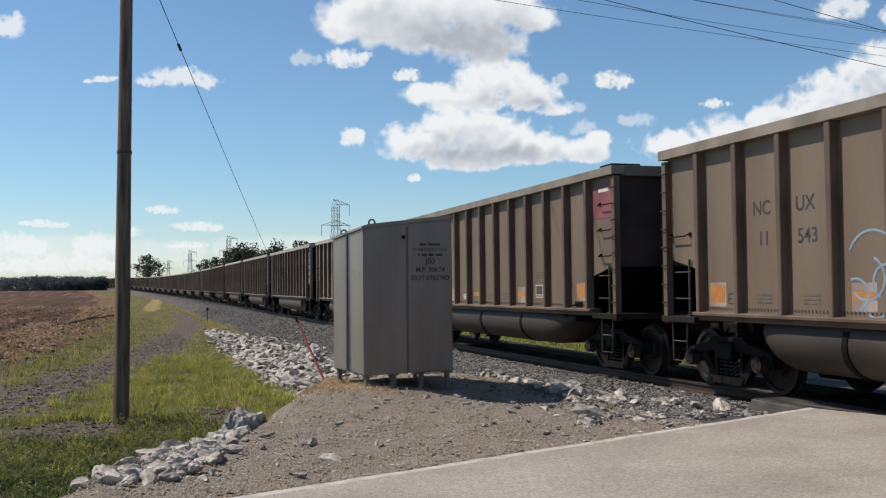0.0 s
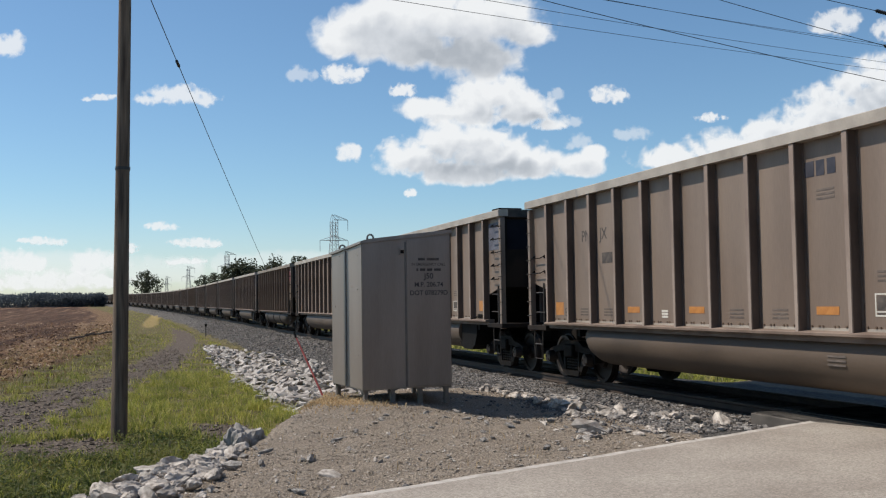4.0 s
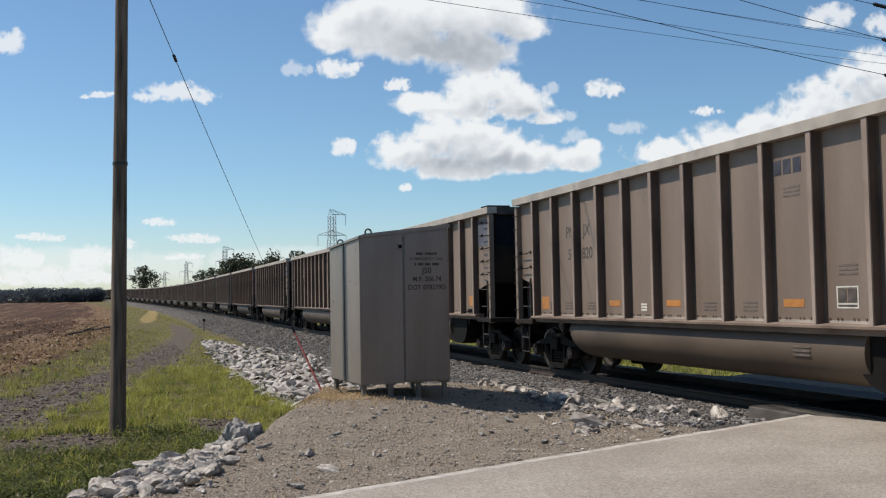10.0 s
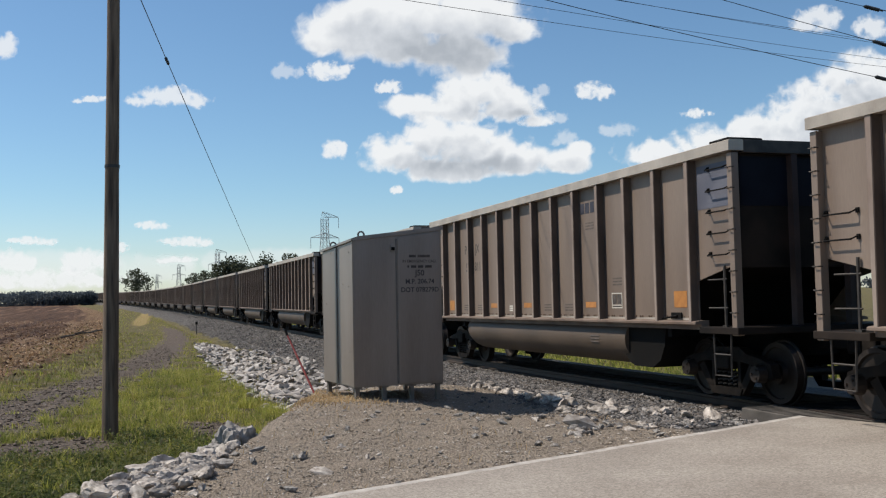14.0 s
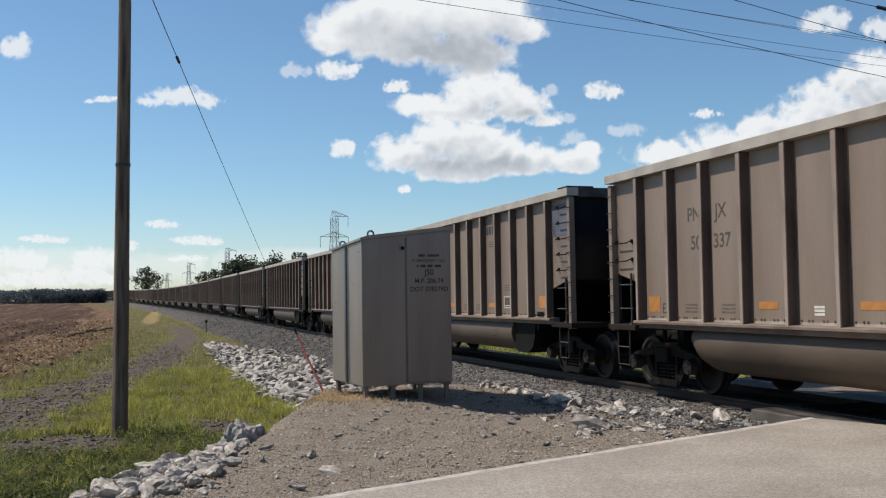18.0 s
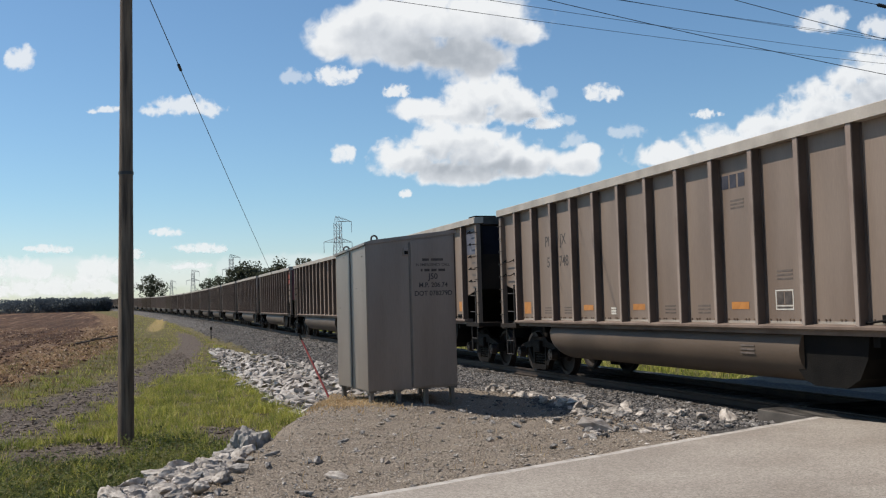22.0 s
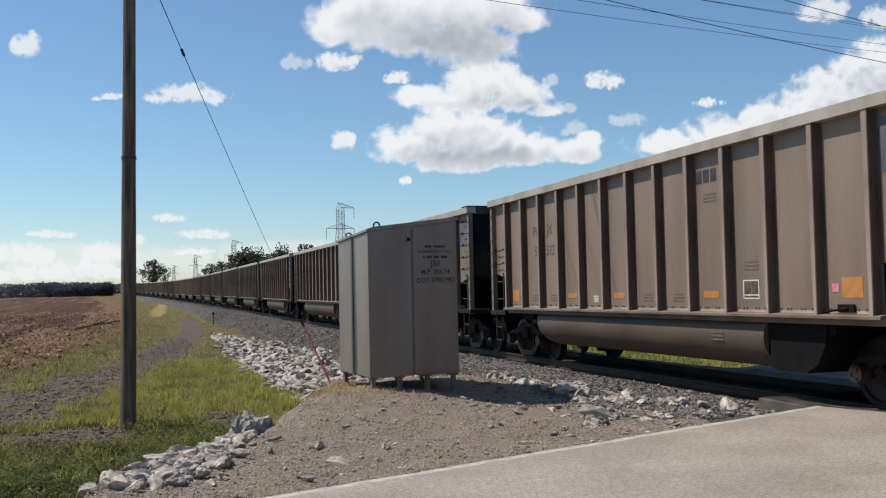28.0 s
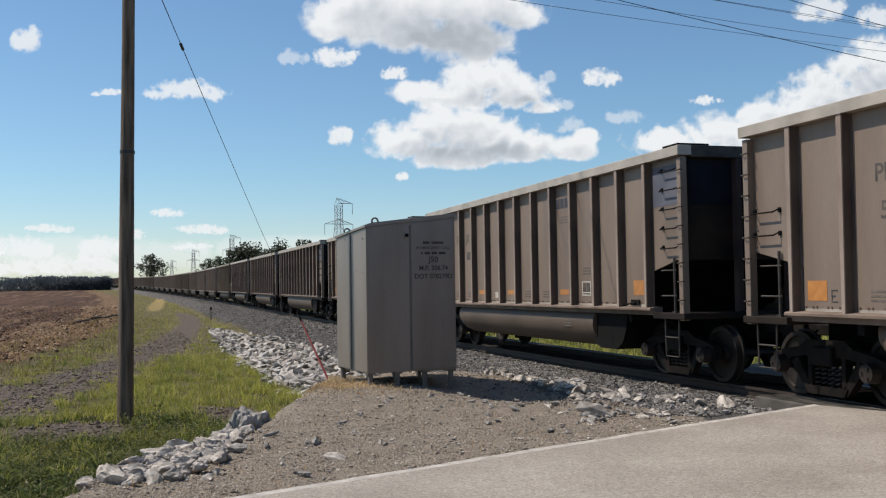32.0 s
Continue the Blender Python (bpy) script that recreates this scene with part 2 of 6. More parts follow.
def track_x(y):
    y = np.asarray(y, float)
    a = np.clip(y - 100.0, 0, 240.0)
    return -1.75e-4 * a * a - 0.084 * np.clip(y - 340.0, 0, None)


def track_dip(y):
    """A slight sag of the track beyond the crossing."""
    return 0.08 * smooth01((y - 10.0) / 16.0) * (1 - smooth01((y - 50.0) / 60.0))


def track_z(y):
    y = np.asarray(y, float)
    a = np.clip(y - 90.0, 0, 300.0)
    return 2.1e-5 * a * a + 0.002 * np.clip(y - 390.0, 0, 800.0) - track_dip(y)


ROAD_A, ROAD_DIR = np.array((-1.41, 11.07)), np.array((7.79, 3.01)) / math.hypot(7.79, 3.01)
ROAD_N = np.array((-ROAD_DIR[1], ROAD_DIR[0]))          # points away from the camera, past the road's edge
ROAD_WIDE = 7.4


def road_side(x, y):
    """Metres past the road's far edge (negative: on the road)."""
    return (x - ROAD_A[0]) * ROAD_N[0] + (y - ROAD_A[1]) * ROAD_N[1]


def wob(x, y, scale, seed=0.0):
    """A cheap smooth noise of some sine waves, for arrays."""
    v = 0.0
    r = np.random.RandomState(int(seed * 10) + 5)
    for i in range(9):
        a, p = r.rand() * 6.283, r.rand() * 6.283
        k = (0.6 + 1.9 * r.rand()) / scale
        v = v + np.sin((x * math.cos(a) + y * math.sin(a)) * k * 6.283 + p)
    return v / 9 * 1.6


def zones(x, y):
    """Height and how much there is of ballast, gravel pad, grass, lane and field."""
    x, y = np.asarray(x, float), np.asarray(y, float)
    dt = np.abs(x - track_x(y))
    rise = track_z(y) + track_dip(y) * smooth01((dt - 2.4) / 1.5)
    rs = road_side(x, y)
    low = -0.95 + 0.05 * wob(x, y, 4.0) + 0.02 * wob(x, y, 0.9, 2)
    field = smooth01((np.interp(y, [10, 25, 34.6, 43, 53, 90, 160], [-24, -17, -14.2, -13.0, -11.6, -10.4, -10.2]) + track_x(y) - x + 0.4 * wob(x, y, 6, 3)) / 1.2)
    low = low + field * (0.10 + 0.06 * wob(x, y, 2.2, 4) + 0.05 * wob(x, y, 0.7, 6))
    bank = -0.18 - smooth01((dt - 2.15) / 2.6) * 0.82
    bank = np.where(dt < 2.15, -0.18, bank)
    # gravel pad beside the road, round the signal case
    edge = -8.75 - 0.66 * (12.6 - y) + 0.15 * wob(x, y, 2.0, 1)
    edge = np.where(y > 12.6, -8.75 + 0.33 * (y - 12.6) + 0.12 * wob(x, y, 1.6, 1), edge)
    pad = smooth01((x - edge + 0.45) / 0.9) * smooth01((20.6 - y + 0.3 * wob(x, y, 2, 7)) / 1.6) * smooth01((rs + 0.8) / 0.5)
    padz = -0.11 + 0.028 * wob(x, y, 1.7, 8) + 0.020 * wob(x, y, 0.62, 13) + 0.013 * wob(x, y, 0.33, 16) - 0.10 * smooth01((x + 4.2) / 2.2) + 0.05 * np.exp(-((x + 6.6) ** 2 + (y - 15.6) ** 2) / 3.0)
    padz = padz - 0.30 * np.exp(-((x + 3.7) / 1.15) ** 2 - ((y - 15.9) / 1.5) ** 2)
    z = np.maximum(low, bank)
    z = z + (np.maximum(padz, z) - z) * pad
    onroad = smooth01((0.45 - rs) / 0.5) * smooth01((rs + ROAD_WIDE + 1.5) / 1.5)
    z = z * (1 - onroad) + (-0.07) * onroad
    ballast = smooth01((4.2 + 0.35 * wob(x, y, 2.4, 9) - dt) / 0.5) * (1 - 0.9 * pad * smooth01((dt - 2.5) / 0.6))
    lane_c = np.interp(y, [8, 19, 22, 25, 28, 35, 41, 47, 54, 61, 70, 85, 130], [-19, -15.0, -13.2, -12.6, -12.1, -10.6, -9.4, -8.6, -7.7, -7.1, -6.3, -5.7, -5.5])
    lane = np.exp(-((x - lane_c) / (1.55 - 0.35 * smooth01((y - 27) / 10) - 0.25 * smooth01((y - 40) / 40))) ** 2) * smooth01((125 - y) / 40) * (1.12 + 0.42 * wob(x, y, 0.9, 11))
    lane = np.maximum(lane, 1.3 * np.exp(-((x + 11.3) / 1.5) ** 2 - ((y - 19.3) / 1.35) ** 2))
    lane = np.maximum(lane, 1.2 * np.exp(-((x + 8.1) / 0.6) ** 2 - ((y - 20.8) / 1.8) ** 2))
    return z + rise, ballast, np.clip(pad + onroad, 0, 1), np.clip(lane, 0, 1), field


def land(x, y):
    return float(zones(x, y)[0])


def spaced(parts):
    out = []
    for lo, hi, step in parts:
        out += list(np.arange(lo, hi, step))
    return np.array(out + [parts[-1][1]])


gx = np.concatenate([-np.geomspace(3000, 22, 34), spaced([(-21, -13, 0.4), (-13, 0, 0.13), (0, 8, 0.5)]), np.geomspace(9, 3000, 30)])
gy = np.concatenate([-np.geomspace(400, 6, 18), spaced([(-5, 7, 0.6), (7, 27, 0.14), (27, 60, 0.4), (60, 120, 1.5), (120, 480, 8.0)]), np.geomspace(500, 4600, 24)])
GX, GY = np.meshgrid(gx, gy)
GZ, g_ball, g_pad, g_lane, g_field = zones(GX, GY)
me = bpy.data.meshes.new("ground")
nx, ny = len(gx), len(gy)
idx = np.arange(nx * ny).reshape(ny, nx)
quads = np.stack([idx[:-1, :-1], idx[:-1, 1:], idx[1:, 1:], idx[1:, :-1]], -1).reshape(-1, 4)
me.from_pydata(np.stack([GX, GY, GZ], -1).reshape(-1, 3).tolist(), [], quads.tolist())
g_margin = np.exp(-((np.interp(GY, [10, 25, 34.6, 43, 53, 90, 160], [-24, -17, -14.2, -13.0, -11.6, -10.4, -10.2]) + track_x(GY) - GX - 2.4) / 2.3) ** 2)
g_gold = np.exp(-((GX - np.interp(GY, [90, 112, 160, 236, 365], [-8.6, -8.2, -6.8, -4.0, -9.0])) / 1.2) ** 2) * smooth01((GY - 92) / 45)
for key, arr in (("margin", g_margin), ("gold", g_gold), ("ballast", g_ball), ("pad", g_pad), ("lane", g_lane), ("field", g_field)):
    at = me.attributes.new(key, "FLOAT", "POINT")
    at.data.foreach_set("value", arr.reshape(-1).astype(np.float32))
me.shade_smooth()


def ground_material():
    m = bpy.data.materials.new("earth_grass_and_gravel")
    m.use_nodes = True
    n, l = m.node_tree.nodes, m.node_tree.links
    bsdf = n["Principled BSDF"]
    geo = n.new("ShaderNodeNewGeometry")

    def tex(scale, detail=6.0, stretch=None):
        t = n.new("ShaderNodeTexNoise")
        t.inputs["Scale"].default_value, t.inputs["Detail"].default_value = scale, detail
        if stretch:
            mp = n.new("ShaderNodeMapping")
            mp.inputs["Scale"].default_value = stretch
            l.new(geo.outputs["Position"], mp.inputs["Vector"])
            l.new(mp.outputs["Vector"], t.inputs["Vector"])
        else:
            l.new(geo.outputs["Position"], t.inputs["Vector"])
        return t.outputs["Fac"]

    def ramp(fac, *stops):
        r = n.new("ShaderNodeValToRGB")
        e = r.color_ramp.elements
        while len(e) < len(stops):
            e.new(0.5)
        for el, (p, c) in zip(e, stops):
            el.position, el.color = p, (*c, 1)
        l.new(fac, r.inputs["Fac"])
        return r.outputs["Color"]

    def mix(a, b, fac, kind="MIX"):
        x = n.new("ShaderNodeMix")
        x.data_type, x.blend_type = "RGBA", kind
        l.new(a, x.inputs[6]), l.new(b, x.inputs[7])
        if isinstance(fac, float):
            x.inputs[0].default_value = fac
        else:
            l.new(fac, x.inputs[0])
        return x.outputs[2]

    def attr(name):
        a = n.new("ShaderNodeAttribute")
        a.attribute_name = name
        return a.outputs["Fac"]

    def edge(fac, by, amount=0.5):
        """Breaks up a zone's edge with noise."""
        a = n.new("ShaderNodeMath")
        a.operation = "MULTIPLY_ADD"
        l.new(by, a.inputs[0])
        a.inputs[1].default_value = amount
        l.new(fac, a.inputs[2])
        b = n.new("ShaderNodeMapRange")
        b.inputs["From Min"].default_value, b.inputs["From Max"].default_value = 0.35 + amount * 0.5, 0.65 + amount * 0.5
        l.new(a.outputs[0], b.inputs["Value"])
        return b.outputs["Result"]

    big, mid, small, grain = tex(0.25), tex(1.7), tex(9.0), tex(45.0, 4.0)
    grass = ramp(mid, (0.30, (0.07, 0.058, 0.03)), (0.50, (0.13, 0.115, 0.045)), (0.72, (0.22, 0.175, 0.08)))
    soil = ramp(small, (0.30, (0.055, 0.042, 0.034)), (0.68, (0.14, 0.112, 0.09)))
    grass = mix(grass, soil, ramp(small, (0.52, (0, 0, 0)), (0.66, (0.8, 0.8, 0.8))))
    lane = ramp(small, (0.30, (0.065, 0.051, 0.042)), (0.70, (0.20, 0.163, 0.132)))
    rows = tex(0.62, 7.0, (1.0, 0.04, 1.0))
    field = ramp(rows, (0.36, (0.028, 0.013, 0.008)), (0.48, (0.062, 0.031, 0.018)), (0.56, (0.105, 0.056, 0.032)), (0.66, (0.25, 0.165, 0.10)))
    bands = tex(0.16, 3.0, (1.0, 0.02, 1.0))
    field = mix(field, ramp(small, (0.35, (0.12, 0.07, 0.04)), (0.65, (0.40, 0.30, 0.19))), ramp(bands, (0.60, (0, 0, 0)), (0.70, (0.4, 0.4, 0.4))))
    field = mix(field, ramp(small, (0.3, (0.03, 0.015, 0.009)), (0.7, (0.15, 0.082, 0.048))), 0.3)
    field = mix(field, ramp(small, (0.34, (0.06, 0.033, 0.019)), (0.50, (0.16, 0.095, 0.05)), (0.68, (0.36, 0.245, 0.14))), edge(attr("margin"), tex(0.8, 5.0, (1.0, 0.15, 1.0)), 0.9))
    husk = tex(2.6, 9.0, (1.0, 0.42, 1.0))
    field = mix(field, ramp(grain, (0.35, (0.30, 0.22, 0.14)), (0.65, (0.55, 0.45, 0.33))), ramp(husk, (0.59, (0, 0, 0)), (0.66, (0.4, 0.4, 0.4))))
    field = mix(field, ramp(small, (0.3, (0.022, 0.012, 0.008)), (0.7, (0.08, 0.045, 0.028))), ramp(tex(1.1, 8.0, (1.0, 0.3, 1.0)), (0.56, (0, 0, 0)), (0.64, (0.7, 0.7, 0.7))))
    pad = ramp(grain, (0.30, (0.10, 0.08, 0.06)), (0.50, (0.28, 0.23, 0.178)), (0.70, (0.56, 0.48, 0.39)))
    pad = mix(pad, ramp(mid, (0.3, (0.19, 0.155, 0.12)), (0.7, (0.33, 0.285, 0.23))), 0.35)
    ball = ramp(grain, (0.32, (0.035, 0.033, 0.032)), (0.52, (0.115, 0.108, 0.102)), (0.74, (0.26, 0.245, 0.23)))
    col = mix(grass, lane, edge(attr("lane"), small, 1.0))
    col = mix(col, ramp(small, (0.3, (0.20, 0.15, 0.06)), (0.7, (0.38, 0.29, 0.13))), edge(attr("gold"), mid, 0.4))
    col = mix(col, field, edge(attr("field"), mid))
    col = mix(col, pad, edge(attr("pad"), small))
    col = mix(col, ball, edge(attr("ballast"), small, 0.35))
    l.new(col, bsdf.inputs["Base Color"])
    bsdf.inputs["Roughness"].default_value = 0.95
    bsdf.inputs["Specular IOR Level"].default_value = 0.15
    bp = n.new("ShaderNodeBump")
    bp.inputs["Strength"].default_value, bp.inputs["Distance"].default_value = 1.0, 0.06
    hm = n.new("ShaderNodeMath")
    hm.operation = "ADD"
    l.new(small, hm.inputs[0]), l.new(grain, hm.inputs[1])
    l.new(hm.outputs[0], bp.inputs["Height"])
    l.new(bp.outputs["Normal"], bsdf.inputs["Normal"])
    return m


me.materials.append(ground_material())
tagged(new("ground", me), "rough ground of grass, gravel, ballast bed and ploughed field", "ground", kind="structure")


# ---- the road and the crossing ----
def road_material():
    m = material("chip_sealed_asphalt", (0.285, 0.252, 0.218), (0.365, 0.332, 0.292), 0.9, 0.0, 0.8, 110, 0.5, 0.0)
    n, l = m.node_tree.nodes, m.node_tree.links
    bsdf = n["Principled BSDF"]
    hs = [x for x in n if x.type == "HUE_SAT"][0]
    co = [x for x in n if x.type == "TEX_COORD"][0]
    vo = n.new("ShaderNodeTexVoronoi")
    vo.inputs["Scale"].default_value = 55
    l.new(co.outputs["Object"], vo.inputs["Vector"])
    rp = n.new("ShaderNodeValToRGB")
    rp.color_ramp.elements[0].color, rp.color_ramp.elements[1].color = (0.62, 0.60, 0.57, 1), (1.25, 1.22, 1.18, 1)
    l.new(vo.outputs["Color"], rp.inputs["Fac"])
    mx = n.new("ShaderNodeMix")
    mx.data_type, mx.blend_type = "RGBA", "MULTIPLY"
    mx.inputs[0].default_value = 1.0
    l.new(hs.outputs["Color"], mx.inputs[6]), l.new(rp.outputs["Color"], mx.inputs[7])
    l.new(mx.outputs[2], bsdf.inputs["Base Color"])
    return m


def ribbon_along_road(name, off0, off1, z0, z1, mat, x_lo, x_hi, step=0.5, ragged=0.0):
    """A slab along the road, between two distances from its far edge."""
    bm = B()
    ts = np.arange(x_lo, x_hi + 1e-6, step)
    rings = []
    for t in ts:
        p = ROAD_A + ROAD_DIR * t
        k = ragged * hashed(t * 1.3, 2.0) + ragged * 0.6 * hashed(t * 5.1, 7.0)
        a, b = p + ROAD_N * (off0 + k), p + ROAD_N * off1
        rings.append([bm.verts.new(v) for v in ((a[0], a[1], z0 - 0.25), (a[0], a[1], z0 - 0.02), (a[0] - ROAD_N[0] * 0.05, a[1] - ROAD_N[1] * 0.05, z0), (b[0], b[1], z1), (b[0], b[1], z1 - 0.25))])
    for r, s in zip(rings, rings[1:]):
        for i in range(4):
            bm.faces.new((r[i], r[i + 1], s[i + 1], s[i]))
    return part(name, bm, mat)


road = ribbon_along_road("road", 0.0, -ROAD_WIDE, 0.0, 0.0, road_material(), -60, 0.15, 0.3, 0.02)
tagged(road, "pale chip-sealed asphalt road with a worn edge", "road", kind="structure")
EDGE = material("pale_edge_asphalt", (0.33, 0.295, 0.255), (0.52, 0.48, 0.43), 0.9, 0.0, 6.0, 90, 0.3, 0.0)
# asphalt coloured darker to stand for the shadow behind the train
TAR = material("shaded_asphalt", (0.016, 0.015, 0.014), (0.034, 0.032, 0.03), 0.9, 0.0, 1.5, 90, 0.4, 0.0)
TAR.node_tree.nodes["Principled BSDF"].inputs["Specular IOR Level"].default_value = 0.0
far_road = ribbon_along_road("road_beyond_track", 0.0, -ROAD_WIDE, 0.0, 0.0, TAR, 3.4, 60, 0.8)
tagged(far_road, "asphalt road beyond the railway track, darkened for shade", "road", kind="structure")
strip = ribbon_along_road("road_edge", 0.02, -0.16, 0.006, -0.003, EDGE, -60, 0.1, 0.15, 0.035)
tagged(strip, "pale worn edge of the asphalt road", "road edge", kind="structure")


def crossing_panel(name, x0, x1, y0, y1, m, label="ribbed grey concrete crossing panel beside the rail"):
    bm = B()
    add_box(bm, x0, x1, y0, y1, -0.19, -0.012, 0.012)
    for k in range(int((y1 - y0) / 0.12)):
        y = y0 + 0.06 + 0.12 * k
        add_box(bm, x0 + 0.03, x1 - 0.03, y, y + 0.05, -0.012, -0.004)
    return tagged(part(name, bm, m), label, "crossing panel", "crossing panels", "structure")


for k, y0 in enumerate((9.85, 7.4, 4.95, 2.5)):
    crossing_panel("crossing_panel", -1.45, -0.86, y0, y0 + 2.42, CONCRETE)
    crossing_panel("crossing_panel", -0.62, 0.62, y0, y0 + 2.42, RUBBER, "ribbed black rubber crossing panel between the rails")
    crossing_panel("crossing_panel", 0.86, 1.45, y0, y0 + 2.42, RUBBER, "ribbed black rubber crossing panel beyond the rails")


# ---- the track ----
def rail(side):
    prof = [(-0.036, 0.0), (0.036, 0.0), (0.036, -0.035), (0.010, -0.05), (0.010, -0.13), (0.07, -0.15), (0.07, -0.165), (-0.07, -0.165), (-0.07, -0.15), (-0.010, -0.13), (-0.010, -0.05), (-0.036, -0.035)]
    ys = np.concatenate([np.arange(-60, 130, 10.0), np.arange(130, 520, 15.0), np.arange(520, 1600, 60.0)])
    bm = B()
    rings = []
    for y in ys:
        cx, cz = float(track_x(y)), float(track_z(y))
        rings.append([bm.verts.new((cx + side * 0.755 + px, y, cz + pz)) for px, pz in prof])
    for r, s in zip(rings, rings[1:]):
        for i in range(len(prof)):
            bm.faces.new((r[i], r[(i + 1) % len(prof)], s[(i + 1) % len(prof)], s[i]))
    return bm


RAILM = material("rusty_rail_steel", (0.024, 0.017, 0.013), (0.055, 0.038, 0.029), 0.65, 0.3, 3, 60, 0.1)
for s in (-1, 1):
    tagged(part("rail", rail(s), RAILM), "rust-brown steel rail of the railway track", "rail", "rails of the track", "structure")

# ---- sleepers ----
sleepers = thing("sleepers", "creosoted wooden sleepers bedded in dark ballast", "sleepers", kind="structure")
bm = B()
add_box(bm, -1.3, 1.3, -0.115, 0.115, -0.18, 0.0, 0.01)
tie_me = to_mesh("sleeper", bm, TIMBER)
for k in range(200):
    y = 12.6 + 0.54 * k
    o = new("sleeper", tie_me)
    o.parent = sleepers
    o.matrix_basis = pose(float(track_x(y)) + random.uniform(-0.06, 0.03), y, float(track_z(y)) - 0.166, 0, 0, random.uniform(-1.5, 1.5))

# ---- the signal case by the track ----
def signal_case():
    W, D, H0, H1, HB = 1.686, 1.773, 2.598, 2.808, -0.111      # the roof falls to the field side, and to the back by HB
    root = thing("signal_case", "grey sheet-metal railway signal case on short legs on gravel", "signal case", pose(-6.085, 16.80, 0.125, 0, 0, 5.84))

    def lean(bm, top):
        """Lower what stands higher than top towards the back."""
        for v in bm.verts:
            if v.co.z > top:
                v.co.z += HB * v.co.y / D

    bm = B()
    add_prism(bm, [(0, 0), (W, 0), (W, H1 - 0.05), (0, H0 - 0.05)], "y", 0, D)
    bmesh.ops.bevel(bm, geom=bm.edges[:], offset=0.012, segments=2, affect="EDGES")
    lean(bm, 1.0)
    part("body", bm, CASE, root, smooth=True)
    bm = B()
    add_prism(bm, [(-0.03, H0 - 0.06), (W + 0.03, H1 - 0.06), (W + 0.03, H1), (0.10, H0 + 0.02), (-0.03, H0 - 0.02)], "y", -0.03, D + 0.03)
    lean(bm, 1.0)
    part("roof", bm, CASE, root)
    # door on the front with its seam, drip edge, vent and latch
    bm = B()
    add_prism(bm, [(0.835, 0.03), (W - 0.03, 0.03), (W - 0.03, H1 - 0.10), (0.835, H0 + 0.01)], "y", -0.022, -0.001)
    bmesh.ops.bevel(bm, geom=bm.edges[:], offset=0.005, segments=1, affect="EDGES")
    door = part("door", bm, CASE, root, "grey sheet-metal door with black lettering")
    bm = B()
    add_box(bm, 0.800, 0.828, -0.012, -0.001, 0.03, H0 - 0.02)
    part("door_seam", bm, SEAM, root)
    bm = B()
    add_box(bm, 0.70, 0.79, -0.035, -0.001, 2.35, 2.47, 0.006)
    vent = part("vent_hood", bm, CASE, root)
    bm = B()
    add_box(bm, 0.712, 0.778, -0.039, -0.034, 2.37, 2.43)
    part("vent_opening", bm, BLACK, vent, "dark vent opening")
    # side seams and rivets
    bm = B()
    add_box(bm, -0.016, -0.001, 0.87, 0.915, 0.02, H0 - 0.13)
    part("side_seam", bm, SEAM, root)
    for y, z in ((0.2, 2.35), (0.22, 1.75), (0.55, 1.80), (1.25, 2.38), (1.55, 1.45), (0.2, 0.6)):
        bm = B()
        add_rod(bm, (-0.010, y, z), (-0.001, y, z), 0.012, 8)
        part("bolt", bm, CASE, root)
    # lifting rings on the roof
    for y, x in ((0.10, 0.20), (D - 0.12, 0.18)):
        zz = H0 + (H1 - H0) * x / W - 0.02 + HB * y / D
        bm = B()
        add_box(bm, x - 0.075, x + 0.075, y - 0.035, y + 0.035, zz - 0.01, zz + 0.02)
        add_path(bm, [(x + 0.055 * math.cos(a), y, zz + 0.055 + 0.055 * math.sin(a)) for a in np.linspace(-0.5, 3.64, 15)], 0.017, 6)
        part("lifting_ring", bm, SEAM, root, "steel lifting ring", True)
    # legs
    for x in (0.08, 0.58, 1.10, W - 0.08):
        for y in (0.10, D - 0.10):
            bm = B()
            add_box(bm, x - 0.035, x + 0.035, y - 0.05, y + 0.05, -0.30, 0.0, 0.004)
            add_box(bm, x - 0.07, x + 0.07, y - 0.07, y + 0.07, -0.03, -0.001)
            part("leg", bm, SEAM, root)
    # lettering on the door
    def letters(text, size, x, z, mat=INK):
        me = words(text, size).copy()
        me.materials.clear()
        me.materials.append(mat)
        o = part("lettering", me, mat, door)
        o.matrix_basis = pose(x, -0.0245, z, 90, 0, 0)
        return o
    xc = 1.252
    letters("J50", 0.142, xc, 1.968)
    letters("M.P. 206.74", 0.118, xc, 1.817)
    letters("DOT 078279D", 0.118, xc, 1.669)
    letters("IN EMERGENCY CALL", 0.068, xc, 2.178, GREYINK)
    for z, wds in ((2.271, (0.13, 0.235)), (2.084, (0.035, 0.10, 0.10, 0.13))):
        x = xc - (sum(wds) + 0.035 * (len(wds) - 1)) / 2
        for w in wds:
            bm = B()
            add_box(bm, x, x + w, -0.0255, -0.0225, z - 0.022, z + 0.022)
            part("text_bar", bm, GREYINK, door)
            x += w + 0.035
    return root


signal_case()


